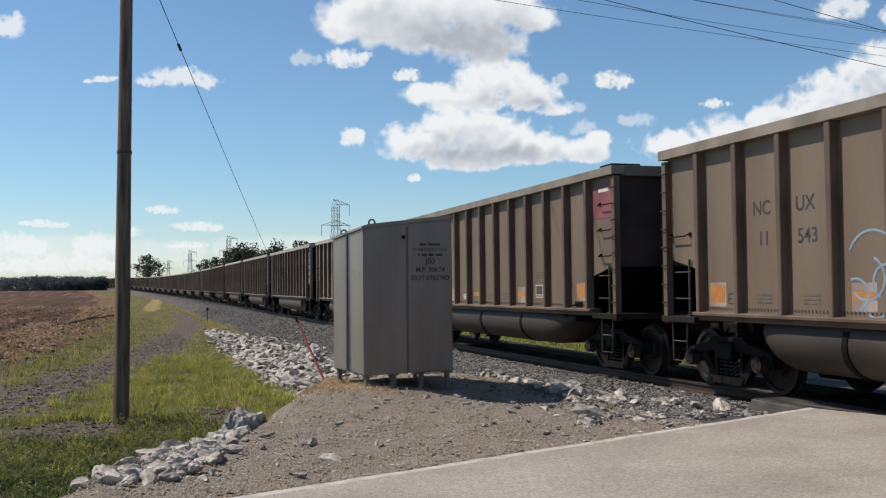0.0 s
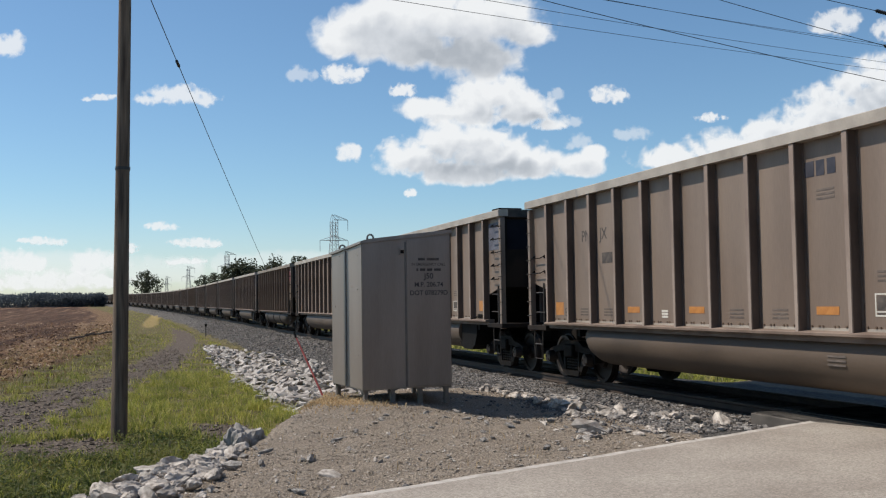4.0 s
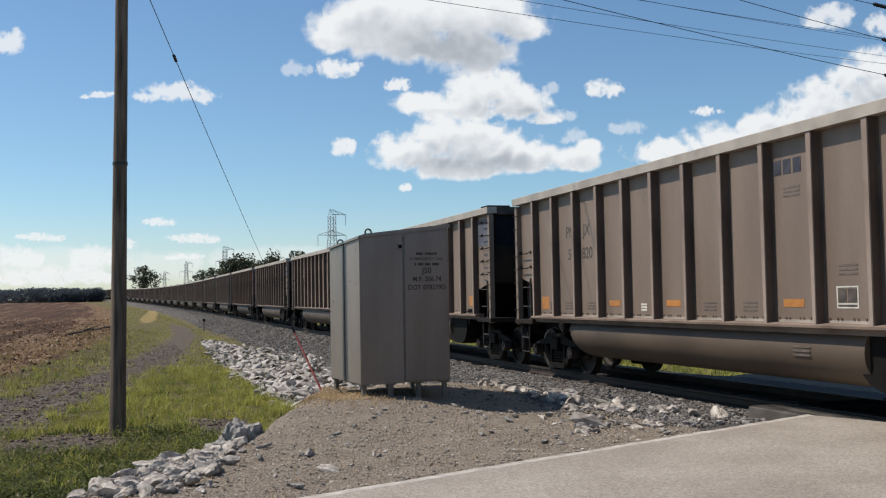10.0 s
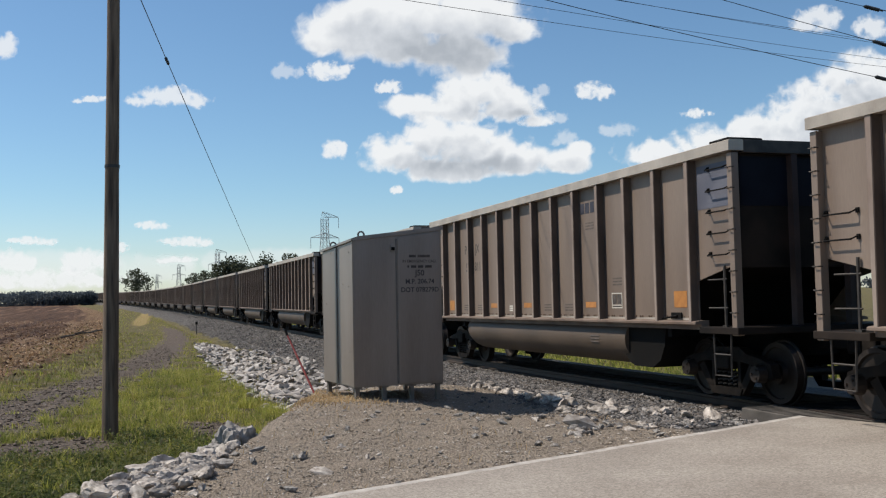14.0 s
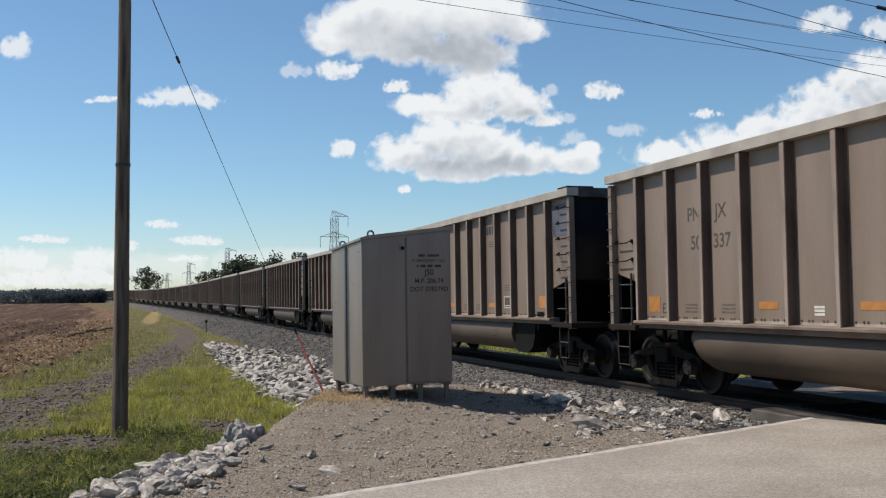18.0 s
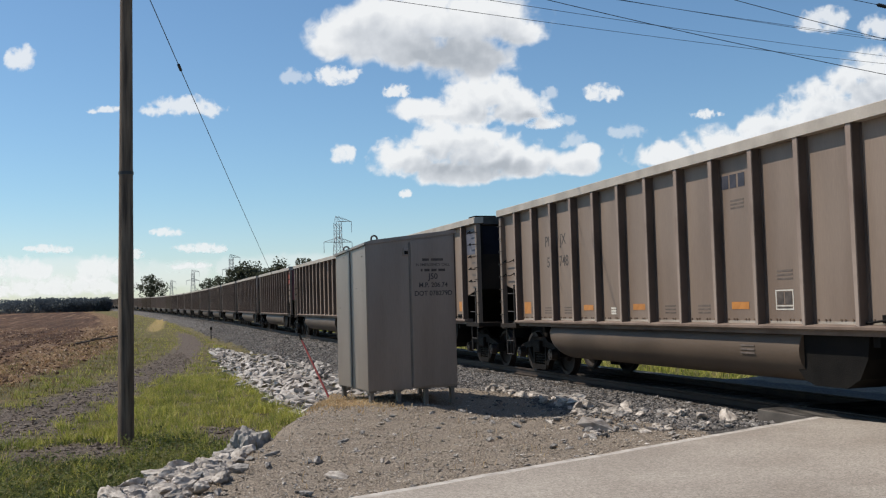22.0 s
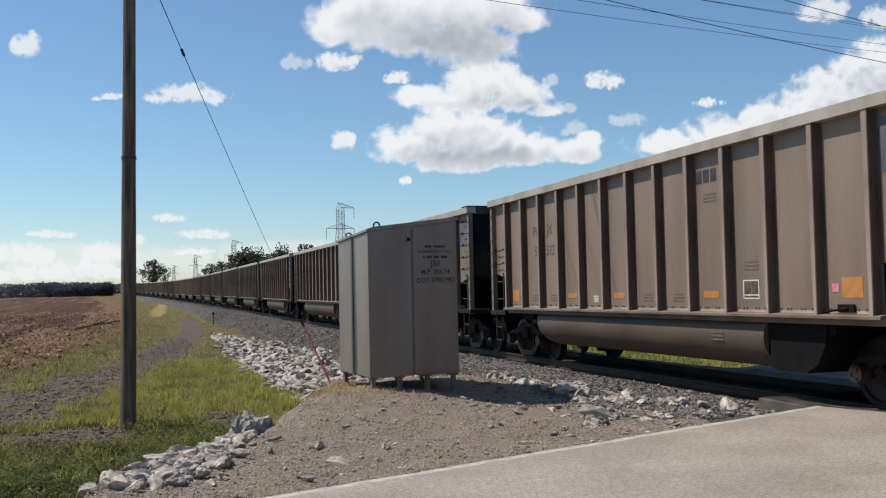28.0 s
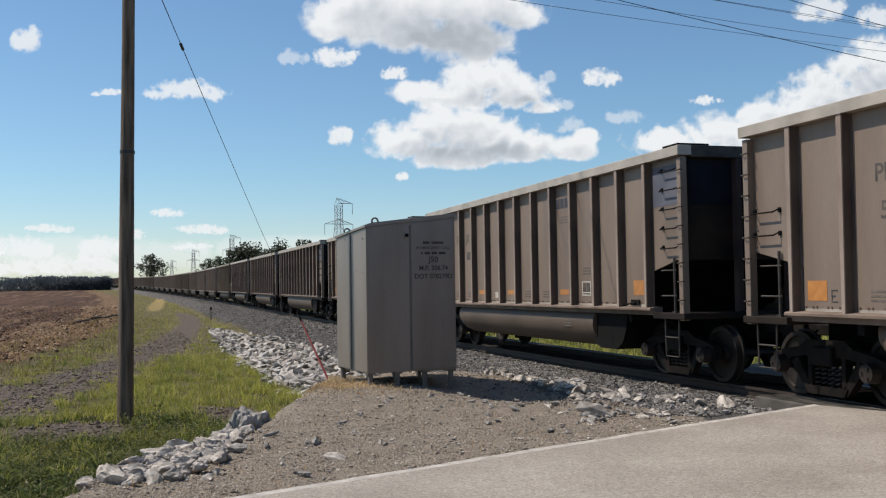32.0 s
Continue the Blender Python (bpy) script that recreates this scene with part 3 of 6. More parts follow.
# ---- utility pole with its long guy wire ----
def utility_pole():
    root = thing("utility_pole", "weathered dark wooden utility pole standing in grass", "utility pole", pose(-10.12, 20.05, land(-10.12, 20.05)))
    bm = B()
    rings = []
    N = 24
    for k in range(40):
        z = -0.3 + 10.9 * k / 39
        r = 0.155 - 0.0045 * z
        ring = []
        for i in range(N):
            a = 6.2832 * i / N
            rr = r * (1 + 0.035 * hashed(2.5 * math.cos(a), 2.5 * math.sin(a), z * 0.25) + 0.02 * hashed(7 * math.cos(a), 7 * math.sin(a), z * 0.5))
            ring.append(bm.verts.new((rr * math.cos(a) + 0.012 * z, rr * math.sin(a), z)))
        rings.append(ring)
    for r, s in zip(rings, rings[1:]):
        for i in range(N):
            bm.faces.new((r[i], r[(i + 1) % N], s[(i + 1) % N], s[i]))
    bm.faces.new(rings[-1])
    part("shaft", bm, POLE, root, smooth=True)
    for z in (5.2, 8.9):
        bm = B()
        add_rod(bm, (0.012 * z, 0, z), (0.012 * z, 0, z + 0.06), 0.165 - 0.0045 * z, 20)
        part("band", bm, WIRE, root)
    return root


utility_pole()


def hang(a, b, sag, n=24):
    a, b = Vector(a), Vector(b)
    return [a.lerp(b, i / n) - Vector((0, 0, sag * 4 * (i / n) * (1 - i / n))) for i in range(n + 1)]

# ---- coal cars: origin at mid length on the rail head; the end that comes first is towards -y ----
HALF, PITCH = 7.23, 16.15
POST_Y = [-6.06 + 1.0185 * i for i in range(13)]


def bay(i):
    """Middle of the i-th side bay, counted from the end that comes last (1 to 14)."""
    return 6.162 - 1.0185 * (i - 1.5) if 1 < i < 14 else (HALF - 0.6) * (1 if i == 1 else -1)


def arc_points(cx, cz, r, a0, a1, n):
    return [(cx + r * math.cos(a0 + (a1 - a0) * i / n), cz + r * math.sin(a0 + (a1 - a0) * i / n)) for i in range(n + 1)]


def shared(name, bm, mat, smooth=False):
    return to_mesh(name, bm, mat, smooth)


FAR_SIDE = {"A": ALU, "B": TAN, "D": DALU}


def build_meshes(kind):
    """The meshes that cars of one kind share."""
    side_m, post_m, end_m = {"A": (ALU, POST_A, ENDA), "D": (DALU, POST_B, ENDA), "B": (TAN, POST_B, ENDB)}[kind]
    M = {}
    for s, tag in ((-1, "near"), (1, "far")):
        bm = B()
        out = [(-HALF + 0.06, 2.06), (-6.05, 1.82), (-6.05, 1.17), (6.05, 1.17), (6.05, 1.82), (HALF - 0.06, 2.06), (HALF - 0.06, 3.70), (-HALF + 0.06, 3.70)]
        add_prism(bm, out, "x", s * 1.453 - 0.012, s * 1.453 + 0.012)
        M["side_" + tag] = shared("side_panel", bm, side_m)
        bm = B()
        add_prism(bm, [(s * 1.36, 3.69), (s * 1.61, 3.69), (s * 1.61, 3.835), (s * 1.58, 3.85), (s * 1.38, 3.85), (s * 1.36, 3.835)], "y", -HALF - 0.02, HALF + 0.02)
        M["chord_" + tag] = shared("top_chord", bm, TANCHORD if kind == "B" else CHORD)
        bm = B()
        # a thin ledge over a web set further in
        add_prism(bm, [(s * 1.36, 1.09), (s * 1.50, 1.09), (s * 1.50, 1.172), (s * 1.605, 1.172), (s * 1.605, 1.205), (s * 1.585, 1.218), (s * 1.46, 1.232), (s * 1.36, 1.232)], "y", -6.22, 6.30)
        M["sill_" + tag] = shared("side_sill", bm, SILL if kind != "B" else POST_B)
        bm = B()
        # post: a pressed channel on thin flanges, its face narrowing towards the foot
        rings = []
        for z, w in ((1.215, 0.036), (1.9, 0.042), (3.69, 0.054)):
            sec = [(1.467, -0.10), (1.474, -0.10), (1.474, -w - 0.012), (1.586, -w - 0.004), (1.595, -w + 0.008), (1.595, w - 0.008), (1.586, w + 0.004), (1.474, w + 0.012), (1.474, 0.10), (1.467, 0.10)]
            rings.append([bm.verts.new((s * px, py, z)) for px, py in sec])
        for r, t in zip(rings, rings[1:]):
            for i in range(len(r)):
                bm.faces.new((r[i], r[(i + 1) % len(r)], t[(i + 1) % len(r)], t[i]))
        bm.faces.new(rings[0]), bm.faces.new(rings[-1])
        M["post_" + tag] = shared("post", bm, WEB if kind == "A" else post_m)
        M["post_" + tag].materials.append(post_m)             # outer face keeps the post colour; kind A webs carry painted shade
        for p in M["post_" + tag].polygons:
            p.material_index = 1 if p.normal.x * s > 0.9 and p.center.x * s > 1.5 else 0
        bm = B()
        # bathtub floor hung between the trucks, rounded ends
        sec = [(s * 1.40, 1.10)] + [(s * (0.98 + 0.505 * math.cos(a)), 0.86 + 0.44 * math.sin(a)) for a in np.linspace(0.45, -1.5708, 11)] + [(s * 0.55, 0.42), (s * 0.30, 0.70), (s * 0.30, 1.10)]
        rings = []
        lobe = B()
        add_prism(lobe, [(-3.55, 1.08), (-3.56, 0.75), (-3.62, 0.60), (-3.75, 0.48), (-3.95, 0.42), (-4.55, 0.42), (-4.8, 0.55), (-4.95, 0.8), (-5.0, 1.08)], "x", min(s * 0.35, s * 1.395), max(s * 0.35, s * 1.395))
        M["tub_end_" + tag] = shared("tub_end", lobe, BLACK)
        for y, k in (((-3.75, 0.985), (-3.5, 1.0)) if kind != "B" else ((-4.95, 0.30), (-4.7, 0.62), (-4.3, 0.87), (-3.9, 0.97), (-3.55, 1.0))) + ((4.2, 1.0), (4.4, 0.97), (4.6, 0.87), (4.8, 0.62), (4.9, 0.30)):
            rings.append([bm.verts.new((px * (0.82 + 0.18 * k), y, 1.10 - (1.10 - pz) * k)) for px, pz in sec])
        for r, t in zip(rings, rings[1:]):
            for i in range(len(sec) - 1):
                bm.faces.new((r[i], r[i + 1], t[i + 1], t[i]))
        bm.faces.new(rings[0]), bm.faces.new(rings[-1])
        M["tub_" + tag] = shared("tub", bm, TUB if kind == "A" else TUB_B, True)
        if kind == "B":
            # a strap bent round the tub
            bm = B()
            band = [[bm.verts.new((px + s * 0.016, y, pz - 0.010)) for px, pz in sec[1:13]] for y in (-0.05, 0.05)]
            inner = [[bm.verts.new((px - s * 0.01, y, pz + 0.010)) for px, pz in sec[1:13]] for y in (-0.05, 0.05)]
            for i in range(11):
                bm.faces.new((band[0][i], band[0][i + 1], band[1][i + 1], band[1][i]))
                for w in (0, 1):
                    bm.faces.new((band[w][i], band[w][i + 1], inner[w][i + 1], inner[w][i]))
            M["strap_" + tag] = shared("strap", bm, BLACK)
        bm = B()
        add_prism(bm, out, "x", s * 1.453 - 0.012, s * 1.453 + 0.012)
        add_box(bm, min(s * 1.36, s * 1.60), max(s * 1.36, s * 1.60), -6.1, 6.1, 1.09, 1.18)
        for y in POST_Y:
            add_box(bm, min(s * 1.466, s * 1.595), max(s * 1.466, s * 1.595), y - 0.055, y + 0.055, 1.18, 3.66)
        M["ribbed_" + tag] = shared("ribbed_side", bm, FAR_SIDE[kind])
    bm = B()
    add_box(bm, -1.36, 1.36, -HALF - 0.02, -HALF + 0.12, 3.66, 3.85, 0.01)
    M["end_chord"] = shared("end_chord", bm, LADDER if kind == "A" else side_m)
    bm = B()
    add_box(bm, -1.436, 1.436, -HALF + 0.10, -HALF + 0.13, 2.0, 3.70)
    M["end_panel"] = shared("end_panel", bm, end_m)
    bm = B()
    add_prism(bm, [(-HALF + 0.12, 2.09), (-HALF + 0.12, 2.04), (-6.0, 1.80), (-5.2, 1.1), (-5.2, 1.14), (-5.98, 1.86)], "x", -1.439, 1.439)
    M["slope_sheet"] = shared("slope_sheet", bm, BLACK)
    for i, w in enumerate((-0.48, 0.48)):
        bm = B()
        add_prism(bm, [(w - 0.07, -HALF + 0.10), (w - 0.05, -HALF), (w + 0.05, -HALF), (w + 0.07, -HALF + 0.10)], "z", 1.15, 3.66)
        M["end_post_%d" % i] = shared("end_post", bm, ENDB)
    bm = B()
    add_box(bm, -0.06, 0.06, -0.06, 0.06, 1.02, 3.66, 0.008)
    M["corner_post"] = shared("corner_post", bm, side_m if kind != "B" else POST_B)
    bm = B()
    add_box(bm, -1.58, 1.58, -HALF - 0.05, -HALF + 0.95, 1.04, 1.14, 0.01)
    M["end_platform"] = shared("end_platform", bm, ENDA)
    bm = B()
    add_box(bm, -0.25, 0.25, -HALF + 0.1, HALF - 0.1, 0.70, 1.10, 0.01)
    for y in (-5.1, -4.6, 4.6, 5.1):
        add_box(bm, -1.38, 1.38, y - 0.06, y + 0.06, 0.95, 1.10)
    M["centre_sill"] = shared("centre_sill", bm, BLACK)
    bm = B()
    add_box(bm, -0.09, 0.09, -HALF - 0.60, -HALF + 0.15, 0.80, 0.97, 0.02)
    add_box(bm, -0.17, 0.17, -HALF - 0.845, -HALF - 0.56, 0.74, 1.02, 0.04)
    M["coupler"] = shared("coupler", bm, TRUCK)
    bm = B()
    add_path(bm, [(0.2, -HALF - 0.2, 0.9), (0.26, -HALF - 0.42, 0.62), (0.22, -HALF - 0.62, 0.5), (0.1, -HALF - 0.84, 0.46)], 0.028, 7)
    M["air_hose"] = shared("air_hose", bm, BLACK)
    # floor inside
    bm = B()
    add_box(bm, -1.40, 1.40, -5.2, 5.2, 1.10, 1.14)
    M["floor_sheet"] = shared("floor_sheet", bm, BLACK)
    # grab irons and steps, built along y at the near side
    bm = B()
    for y in (-0.28, 0.28):
        add_box(bm, -0.02, 0.02, y - 0.025, y + 0.025, -0.045, 0.02)
    add_path(bm, [(-0.02, -0.28, 0), (-0.09, -0.24, -0.04), (-0.09, 0.24, -0.04), (-0.02, 0.28, 0)], 0.013, 6)
    M["grab_iron"] = shared("grab_iron", bm, BLACK)
    bm = B()
    add_path(bm, [(0, -0.03, 0), (-0.055, -0.03, 0), (-0.055, 0.08, 0), (0, 0.08, 0)], 0.012, 6)
    M["rung"] = shared("rung", bm, LADDER)
    bm = B()
    add_path(bm, [(0, -0.22, 0), (0, -0.20, -0.62), (0, 0.20, -0.62), (0, 0.22, 0)], 0.018, 6)
    add_rod(bm, (0, -0.2, -0.31), (0, 0.2, -0.31), 0.014, 6)
    M["stirrup_step"] = shared("stirrup_step", bm, LADDER)
    bm = B()
    add_rod(bm, (0, 0, 0), (0, 0, 0.92), 0.022, 8)
    add_rod(bm, (0, -0.05, 0.30), (0, 0.42, 0.30), 0.014, 6)
    add_rod(bm, (0, -0.05, 0.72), (0, 0.42, 0.72), 0.014, 6)
    add_box(bm, -0.03, 0.03, -0.05, 0.05, -0.02, 0.05)
    M["ladder_rail"] = shared("ladder_rail", bm, LADDER)
    # truck: cast side frame with an arched top, two openings and springs
    bm = B()
    upper = [(-1.16, 0.40), (-1.12, 0.60), (-0.92, 0.66), (-0.55, 0.72), (-0.38, 0.82), (0.38, 0.82), (0.55, 0.72), (0.92, 0.66), (1.12, 0.60), (1.16, 0.40), (1.0, 0.37), (0.72, 0.56), (0.42, 0.60), (-0.42, 0.60), (-0.72, 0.56), (-1.0, 0.37)]
    add_prism(bm, upper, "x", -0.07, 0.07)
    for q in (-1, 1):
        add_prism(bm, [(q * 0.74, 0.50), (q * 0.60, 0.58), (q * 0.34, 0.20), (q * 0.40, 0.10)], "x", -0.06, 0.06)
        add_prism(bm, [(q * 0.30, 0.62), (q * 0.38, 0.62), (q * 0.38, 0.18), (q * 0.30, 0.18)], "x", -0.06, 0.06)
    add_prism(bm, [(-0.42, 0.20), (-0.36, 0.09), (0.36, 0.09), (0.42, 0.20)], "x", -0.08, 0.08)
    M["side_frame"] = shared("side_frame", bm, TRUCK)
    bm = B()
    coil = [(0.055 * math.cos(a), 0.055 * math.sin(a), 0.16 + 0.30 * a / 31.4) for a in np.linspace(0, 31.4, 41)]
    add_path(bm, coil, 0.016, 5)
    M["spring"] = shared("spring", bm, STEEL)
    bm = B()
    add_box(bm, -1.15, 1.15, -0.2, 0.2, 0.48, 0.74, 0.03)
    M["bolster"] = shared("bolster", bm, TRUCK)
    bm = B()
    add_rod(bm, (0, 0, 0), (-0.14, 0, 0), 0.14, 14, 0.12)
    for i in range(3):
        a = 2.1 * i
        add_rod(bm, (-0.13, 0.07 * math.cos(a), 0.07 * math.sin(a)), (-0.16, 0.07 * math.cos(a), 0.07 * math.sin(a)), 0.02, 6)
    M["bearing_cap"] = shared("bearing_cap", bm, WHEEL)
    # wheelset: two dished wheels on an axle
    bm = B()
    prof = [(0.0, 0.065), (0.66, 0.075), (0.665, 0.15), (0.69, 0.16), (0.72, 0.36), (0.70, 0.40), (0.665, 0.455), (0.665, 0.483), (0.70, 0.483), (0.705, 0.457), (0.80, 0.450), (0.80, 0.385), (0.765, 0.37), (0.75, 0.17), (0.82, 0.15), (0.825, 0.08), (1.06, 0.07), (1.06, 0.0)]
    for s in (-1, 1):
        rings = []
        for i in range(28):
            a = 6.2832 * i / 28
            rings.append([bm.verts.new((s * px, r * math.cos(a), r * math.sin(a))) for px, r in prof[:-1]])
        for i in range(28):
            r, t = rings[i], rings[(i + 1) % 28]
            for j in range(len(prof) - 2):
                bm.faces.new((r[j], r[j + 1], t[j + 1], t[j]))
        bm.faces.new([rings[i][-1] for i in range(28)])
    M["wheelset"] = shared("wheelset", bm, WHEEL, True)
    # markings
    def plate(y, z):
        b = B()
        add_box(b, -0.003, 0.0, -y / 2, y / 2, -z / 2, z / 2)
        return b
    M["square"] = shared("reflector", plate(0.38, 0.26), ORANGE)
    M["strip"] = shared("reflector_strip", plate(0.43, 0.105), ORANGE)
    M["sticker"] = shared("sticker", plate(0.13, 0.11), PINK)
    b = B()
    for z0 in (-0.065, -0.018, 0.029):
        add_box(b, -0.003, 0.0, -0.10, 0.10, z0, z0 + 0.034)
    M["tag"] = shared("tag_plate", b, DECAL)
    M["pale_patch"] = shared("pale_patch", plate(0.44, 0.36), POST_A)
    b = B()
    for y0, y1, z0, z1 in ((-0.195, 0.195, 0.12, 0.138), (-0.195, 0.195, -0.138, -0.12), (-0.195, -0.175, -0.12, 0.12), (0.175, 0.195, -0.12, 0.12), (-0.175, 0.175, -0.09, -0.074)):
        add_box(b, -0.003, 0.0, y0, y1, z0, z1)
    M["stencil"] = shared("stencil_frame", b, DECAL)
    b = B()
    for y0, y1, z0, z1 in ((0.02, 0.16, -0.06, 0.105), (-0.16, -0.01, -0.06, 0.105), (-0.15, 0.15, -0.115, -0.098)):
        add_box(b, -0.0025, 0, y0, y1, z0, z1)
    M["stencil_ink"] = shared("stencil_block", b, GREYINK)
    b = B()
    for y0, y1, z0, z1 in ((-0.06, 0.06, 0.065, 0.08), (-0.06, 0.06, -0.08, -0.065), (0.045, 0.06, -0.065, 0.065), (-0.02, 0.045, -0.01, 0.01)):
        add_box(b, -0.003, 0, y0, y1, z0, z1)
    M["small_frame"] = shared("number_mark", b, INK)
    b = B()
    for i in range(3):
        add_box(b, -0.003, 0, -0.17, 0.17, 0.055 * i - 0.07, 0.055 * i - 0.045)
    M["lines"] = shared("text_bar", b, FAINT)
    M["corner_red"] = shared("colour_panel", plate(0.92, 0.66), BRIGHTRED)
    b = B()
    add_box(b, -1.436, 1.436, -HALF + 0.10, -HALF + 0.13, 2.0, 2.95)
    add_box(b, -1.436, 1.436, -HALF + 0.095, -HALF + 0.13, 2.95, 3.70)
    M["end_red"] = shared("end_panel", b, RED)
    b = B()
    for i, (w, h) in enumerate(((0.18, 0.20), (0.16, 0.20), (0.16, 0.20))):
        add_box(b, -0.003, 0, 0.21 - 0.21 * i - w / 2, 0.21 - 0.21 * i + w / 2, -h / 2, h / 2)
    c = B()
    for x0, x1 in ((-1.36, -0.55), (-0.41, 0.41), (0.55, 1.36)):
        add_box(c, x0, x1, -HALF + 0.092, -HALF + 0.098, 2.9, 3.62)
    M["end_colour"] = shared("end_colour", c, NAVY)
    M["badge"] = shared("owner_badge", b, BADGE)
    M["red_words"] = shared("colour_bar", plate(0.42, 0.07), DECAL)
    M["number_bar"] = shared("number_bar", plate(0.42, 0.20), GREYINK)
    M["corner_colour"] = shared("colour_panel", plate(0.92, 0.66), BLUE if kind == "A" else RED)
    b = B()
    add_box(b, -0.02, 0, -0.20, 0.10, -0.05, 0.05)
    add_rod(b, (-0.03, -0.1, 0), (-0.03, 0.35, -0.05), 0.016, 6)
    M["valve"] = shared("release_lever", b, BLACK)
    b = B()
    add_rod(b, (0, 0, 0), (0, 0, 0.18), 0.09, 12)
    add_rod(b, (0, 0, 0.16), (0.2, 0, 0.06), 0.02, 6)
    M["brake_post"] = shared("brake_wheel_post", b, ENDB)
    b = B()
    for i in (0, 1, 3, 4, 7, 8, 10) if kind != "B" else range(11):
        add_rod(b, (0, -0.36 + 0.072 * i, 0), (-0.014, -0.36 + 0.072 * i, 0), 0.016, 6)
    M["rivets"] = shared("rivet_row", b, POST_B)
    M["base_strip"] = shared("base_strip", plate(0.74, 0.065), CHORD)
    b = B()
    add_box(b, -0.30, 0.30, -0.24, 0.24, 0, 0.05, 0.02)
    M["cap"] = shared("corner_cap", b, BLACK)
    return M


KITS = {k: build_meshes(k) for k in "ABD"}


def put(name, me, parent, m=None, label=""):
    o = new(name, me)
    o.parent = parent
    if m is not None:
        o.matrix_basis = m
    if label:
        o["label"] = label
    return o


WORDS = {"A": "pale grey-tan ribbed aluminium coal car with a dark blue end",
         "R": "pale grey-tan ribbed aluminium coal car with a red end",
         "D": "dingy brown-grey ribbed coal car with a red end",
         "B": "tan coal car with rusty brown ribs and a faded red corner"}


def coal_car(kind, full=True):
    """kind A: aluminium with a blue end; R: aluminium with a red end; B: tan with brown ribs."""
    M = KITS[kind if kind in "BD" else "A"]
    car = thing("coal_car", WORDS[kind], "coal car", group="coal cars of the train")
    turn = pose(0, 0, 0, 0, 0, 180)
    for tag in ("near", "far"):
        put("top_chord", M["chord_" + tag], car)
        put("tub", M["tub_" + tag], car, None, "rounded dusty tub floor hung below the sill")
        if kind == "B" and full:
            for y in (-2.4, 0.3, 3.0):
                put("strap", M["strap_" + tag], car, pose(0, y, 0))
        if kind != "B":
            put("tub_end", M["tub_end_" + tag], car, None, "black rounded end of the tub")
        if not full:
            put("ribbed_side", M["ribbed_" + tag], car)
            continue
        put("side_panel", M["side_" + tag], car)
        put("side_sill", M["sill_" + tag], car)
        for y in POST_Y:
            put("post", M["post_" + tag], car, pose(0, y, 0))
    for m in (pose(0, 0, 0), turn):
        put("end_panel", M["end_red"] if kind in "RD" else M["end_panel"], car, m)
        put("end_platform", M["end_platform"], car, m)
        for x in (-1.50, 1.50):
            put("corner_post", M["corner_post"], car, m @ pose(x, -HALF + 0.06, 0))
        if full:
            put("end_chord", M["end_chord"], car, m)
            put("slope_sheet", M["slope_sheet"], car, m)
            put("coupler", M["coupler"], car, m)
            put("end_post", M["end_post_0"], car, m)
            put("end_post", M["end_post_1"], car, m)
            put("air_hose", M["air_hose"], car, m)
            if kind == "A":
                put("end_colour", M["end_colour"], car, m)
            put("corner_cap", M["cap"], car, m @ pose(-1.28, -HALF + 0.28, 3.84))
    put("centre_sill", M["centre_sill"], car)
    for y in (-6.17, 6.17):
        truck = new("truck")
        truck.parent = car
        truck.matrix_basis = pose(0, y, 0)
        for m in (pose(0, 0, 0), turn):
            put("side_frame", M["side_frame"], truck, m @ pose(-1.0, 0, 0))
            if full:
                for w in (-0.915, 0.915):
                    put("bearing_cap", M["bearing_cap"], truck, m @ pose(-1.06, w, 0.457))
        if full:
            for w in (-0.2, -0.07, 0.07, 0.2):
                put("spring", M["spring"], truck, pose(-1.0, w, 0))
            put("bolster", M["bolster"], truck)
        for w in (-0.915, 0.915):
            put("wheelset", M["wheelset"], truck, pose(0, w, 0.457))
    put("colour_panel", M["corner_red"] if kind in "RD" else M["corner_colour"], car, pose(-1.467, -6.64, 3.25))
    if full:
        put("floor_sheet", M["floor_sheet"], car)
        for z in ((3.52, 3.20, 2.88, 2.56, 2.24) if kind != "B" else (3.2, 2.72, 2.24)):
            put("grab_iron", M["grab_iron"], car, pose(-1.467, -6.78, z))
        for z in ((2.62, 2.30) if kind != "B" else (2.45,)):
            put("grab_iron", M["grab_iron"], car, pose(-1.467, 6.80, z))
        for k in range(8):
            put("rung", M["rung"], car, pose(-1.54, HALF - 0.10, 1.35 + 0.3 * k))
            put("rung", M["rung"], car, pose(-1.54, -HALF + 0.01, 1.35 + 0.3 * k))
        for y in (-6.80, 6.80):
            put("stirrup_step", M["stirrup_step"], car, pose(-1.52, y, 1.05))
        put("ladder_rail", M["ladder_rail"], car, pose(-1.50, -6.88, 1.12))
        put("ladder_rail", M["ladder_rail"], car, pose(-1.50, 6.52, 1.12))
        put("release_lever", M["valve"], car, pose(-1.478, bay(13) + 0.1, 1.30))
        if kind != "D":
            put("reflector", M["square"], car, pose(-1.466, bay(13) - 0.05, 1.56))
        put("stencil_frame", M["stencil"], car, pose(-1.466, bay(11) + 0.03, 1.555))
        put("stencil_block", M["stencil_ink"], car, pose(-1.466, bay(11) + 0.03, 1.555))
        put("text_bar", M["lines"], car, pose(-1.466, bay(11), 1.90))
        for i in (5, 7, 10) if kind != "D" else ():
            put("reflector_strip", M["strip"], car, pose(-1.466, bay(i) + 0.05, 1.485))
        for i in (3, 4, 8, 9):
            put("text_bar", M["lines"], car, pose(-1.466, bay(i), 1.44))
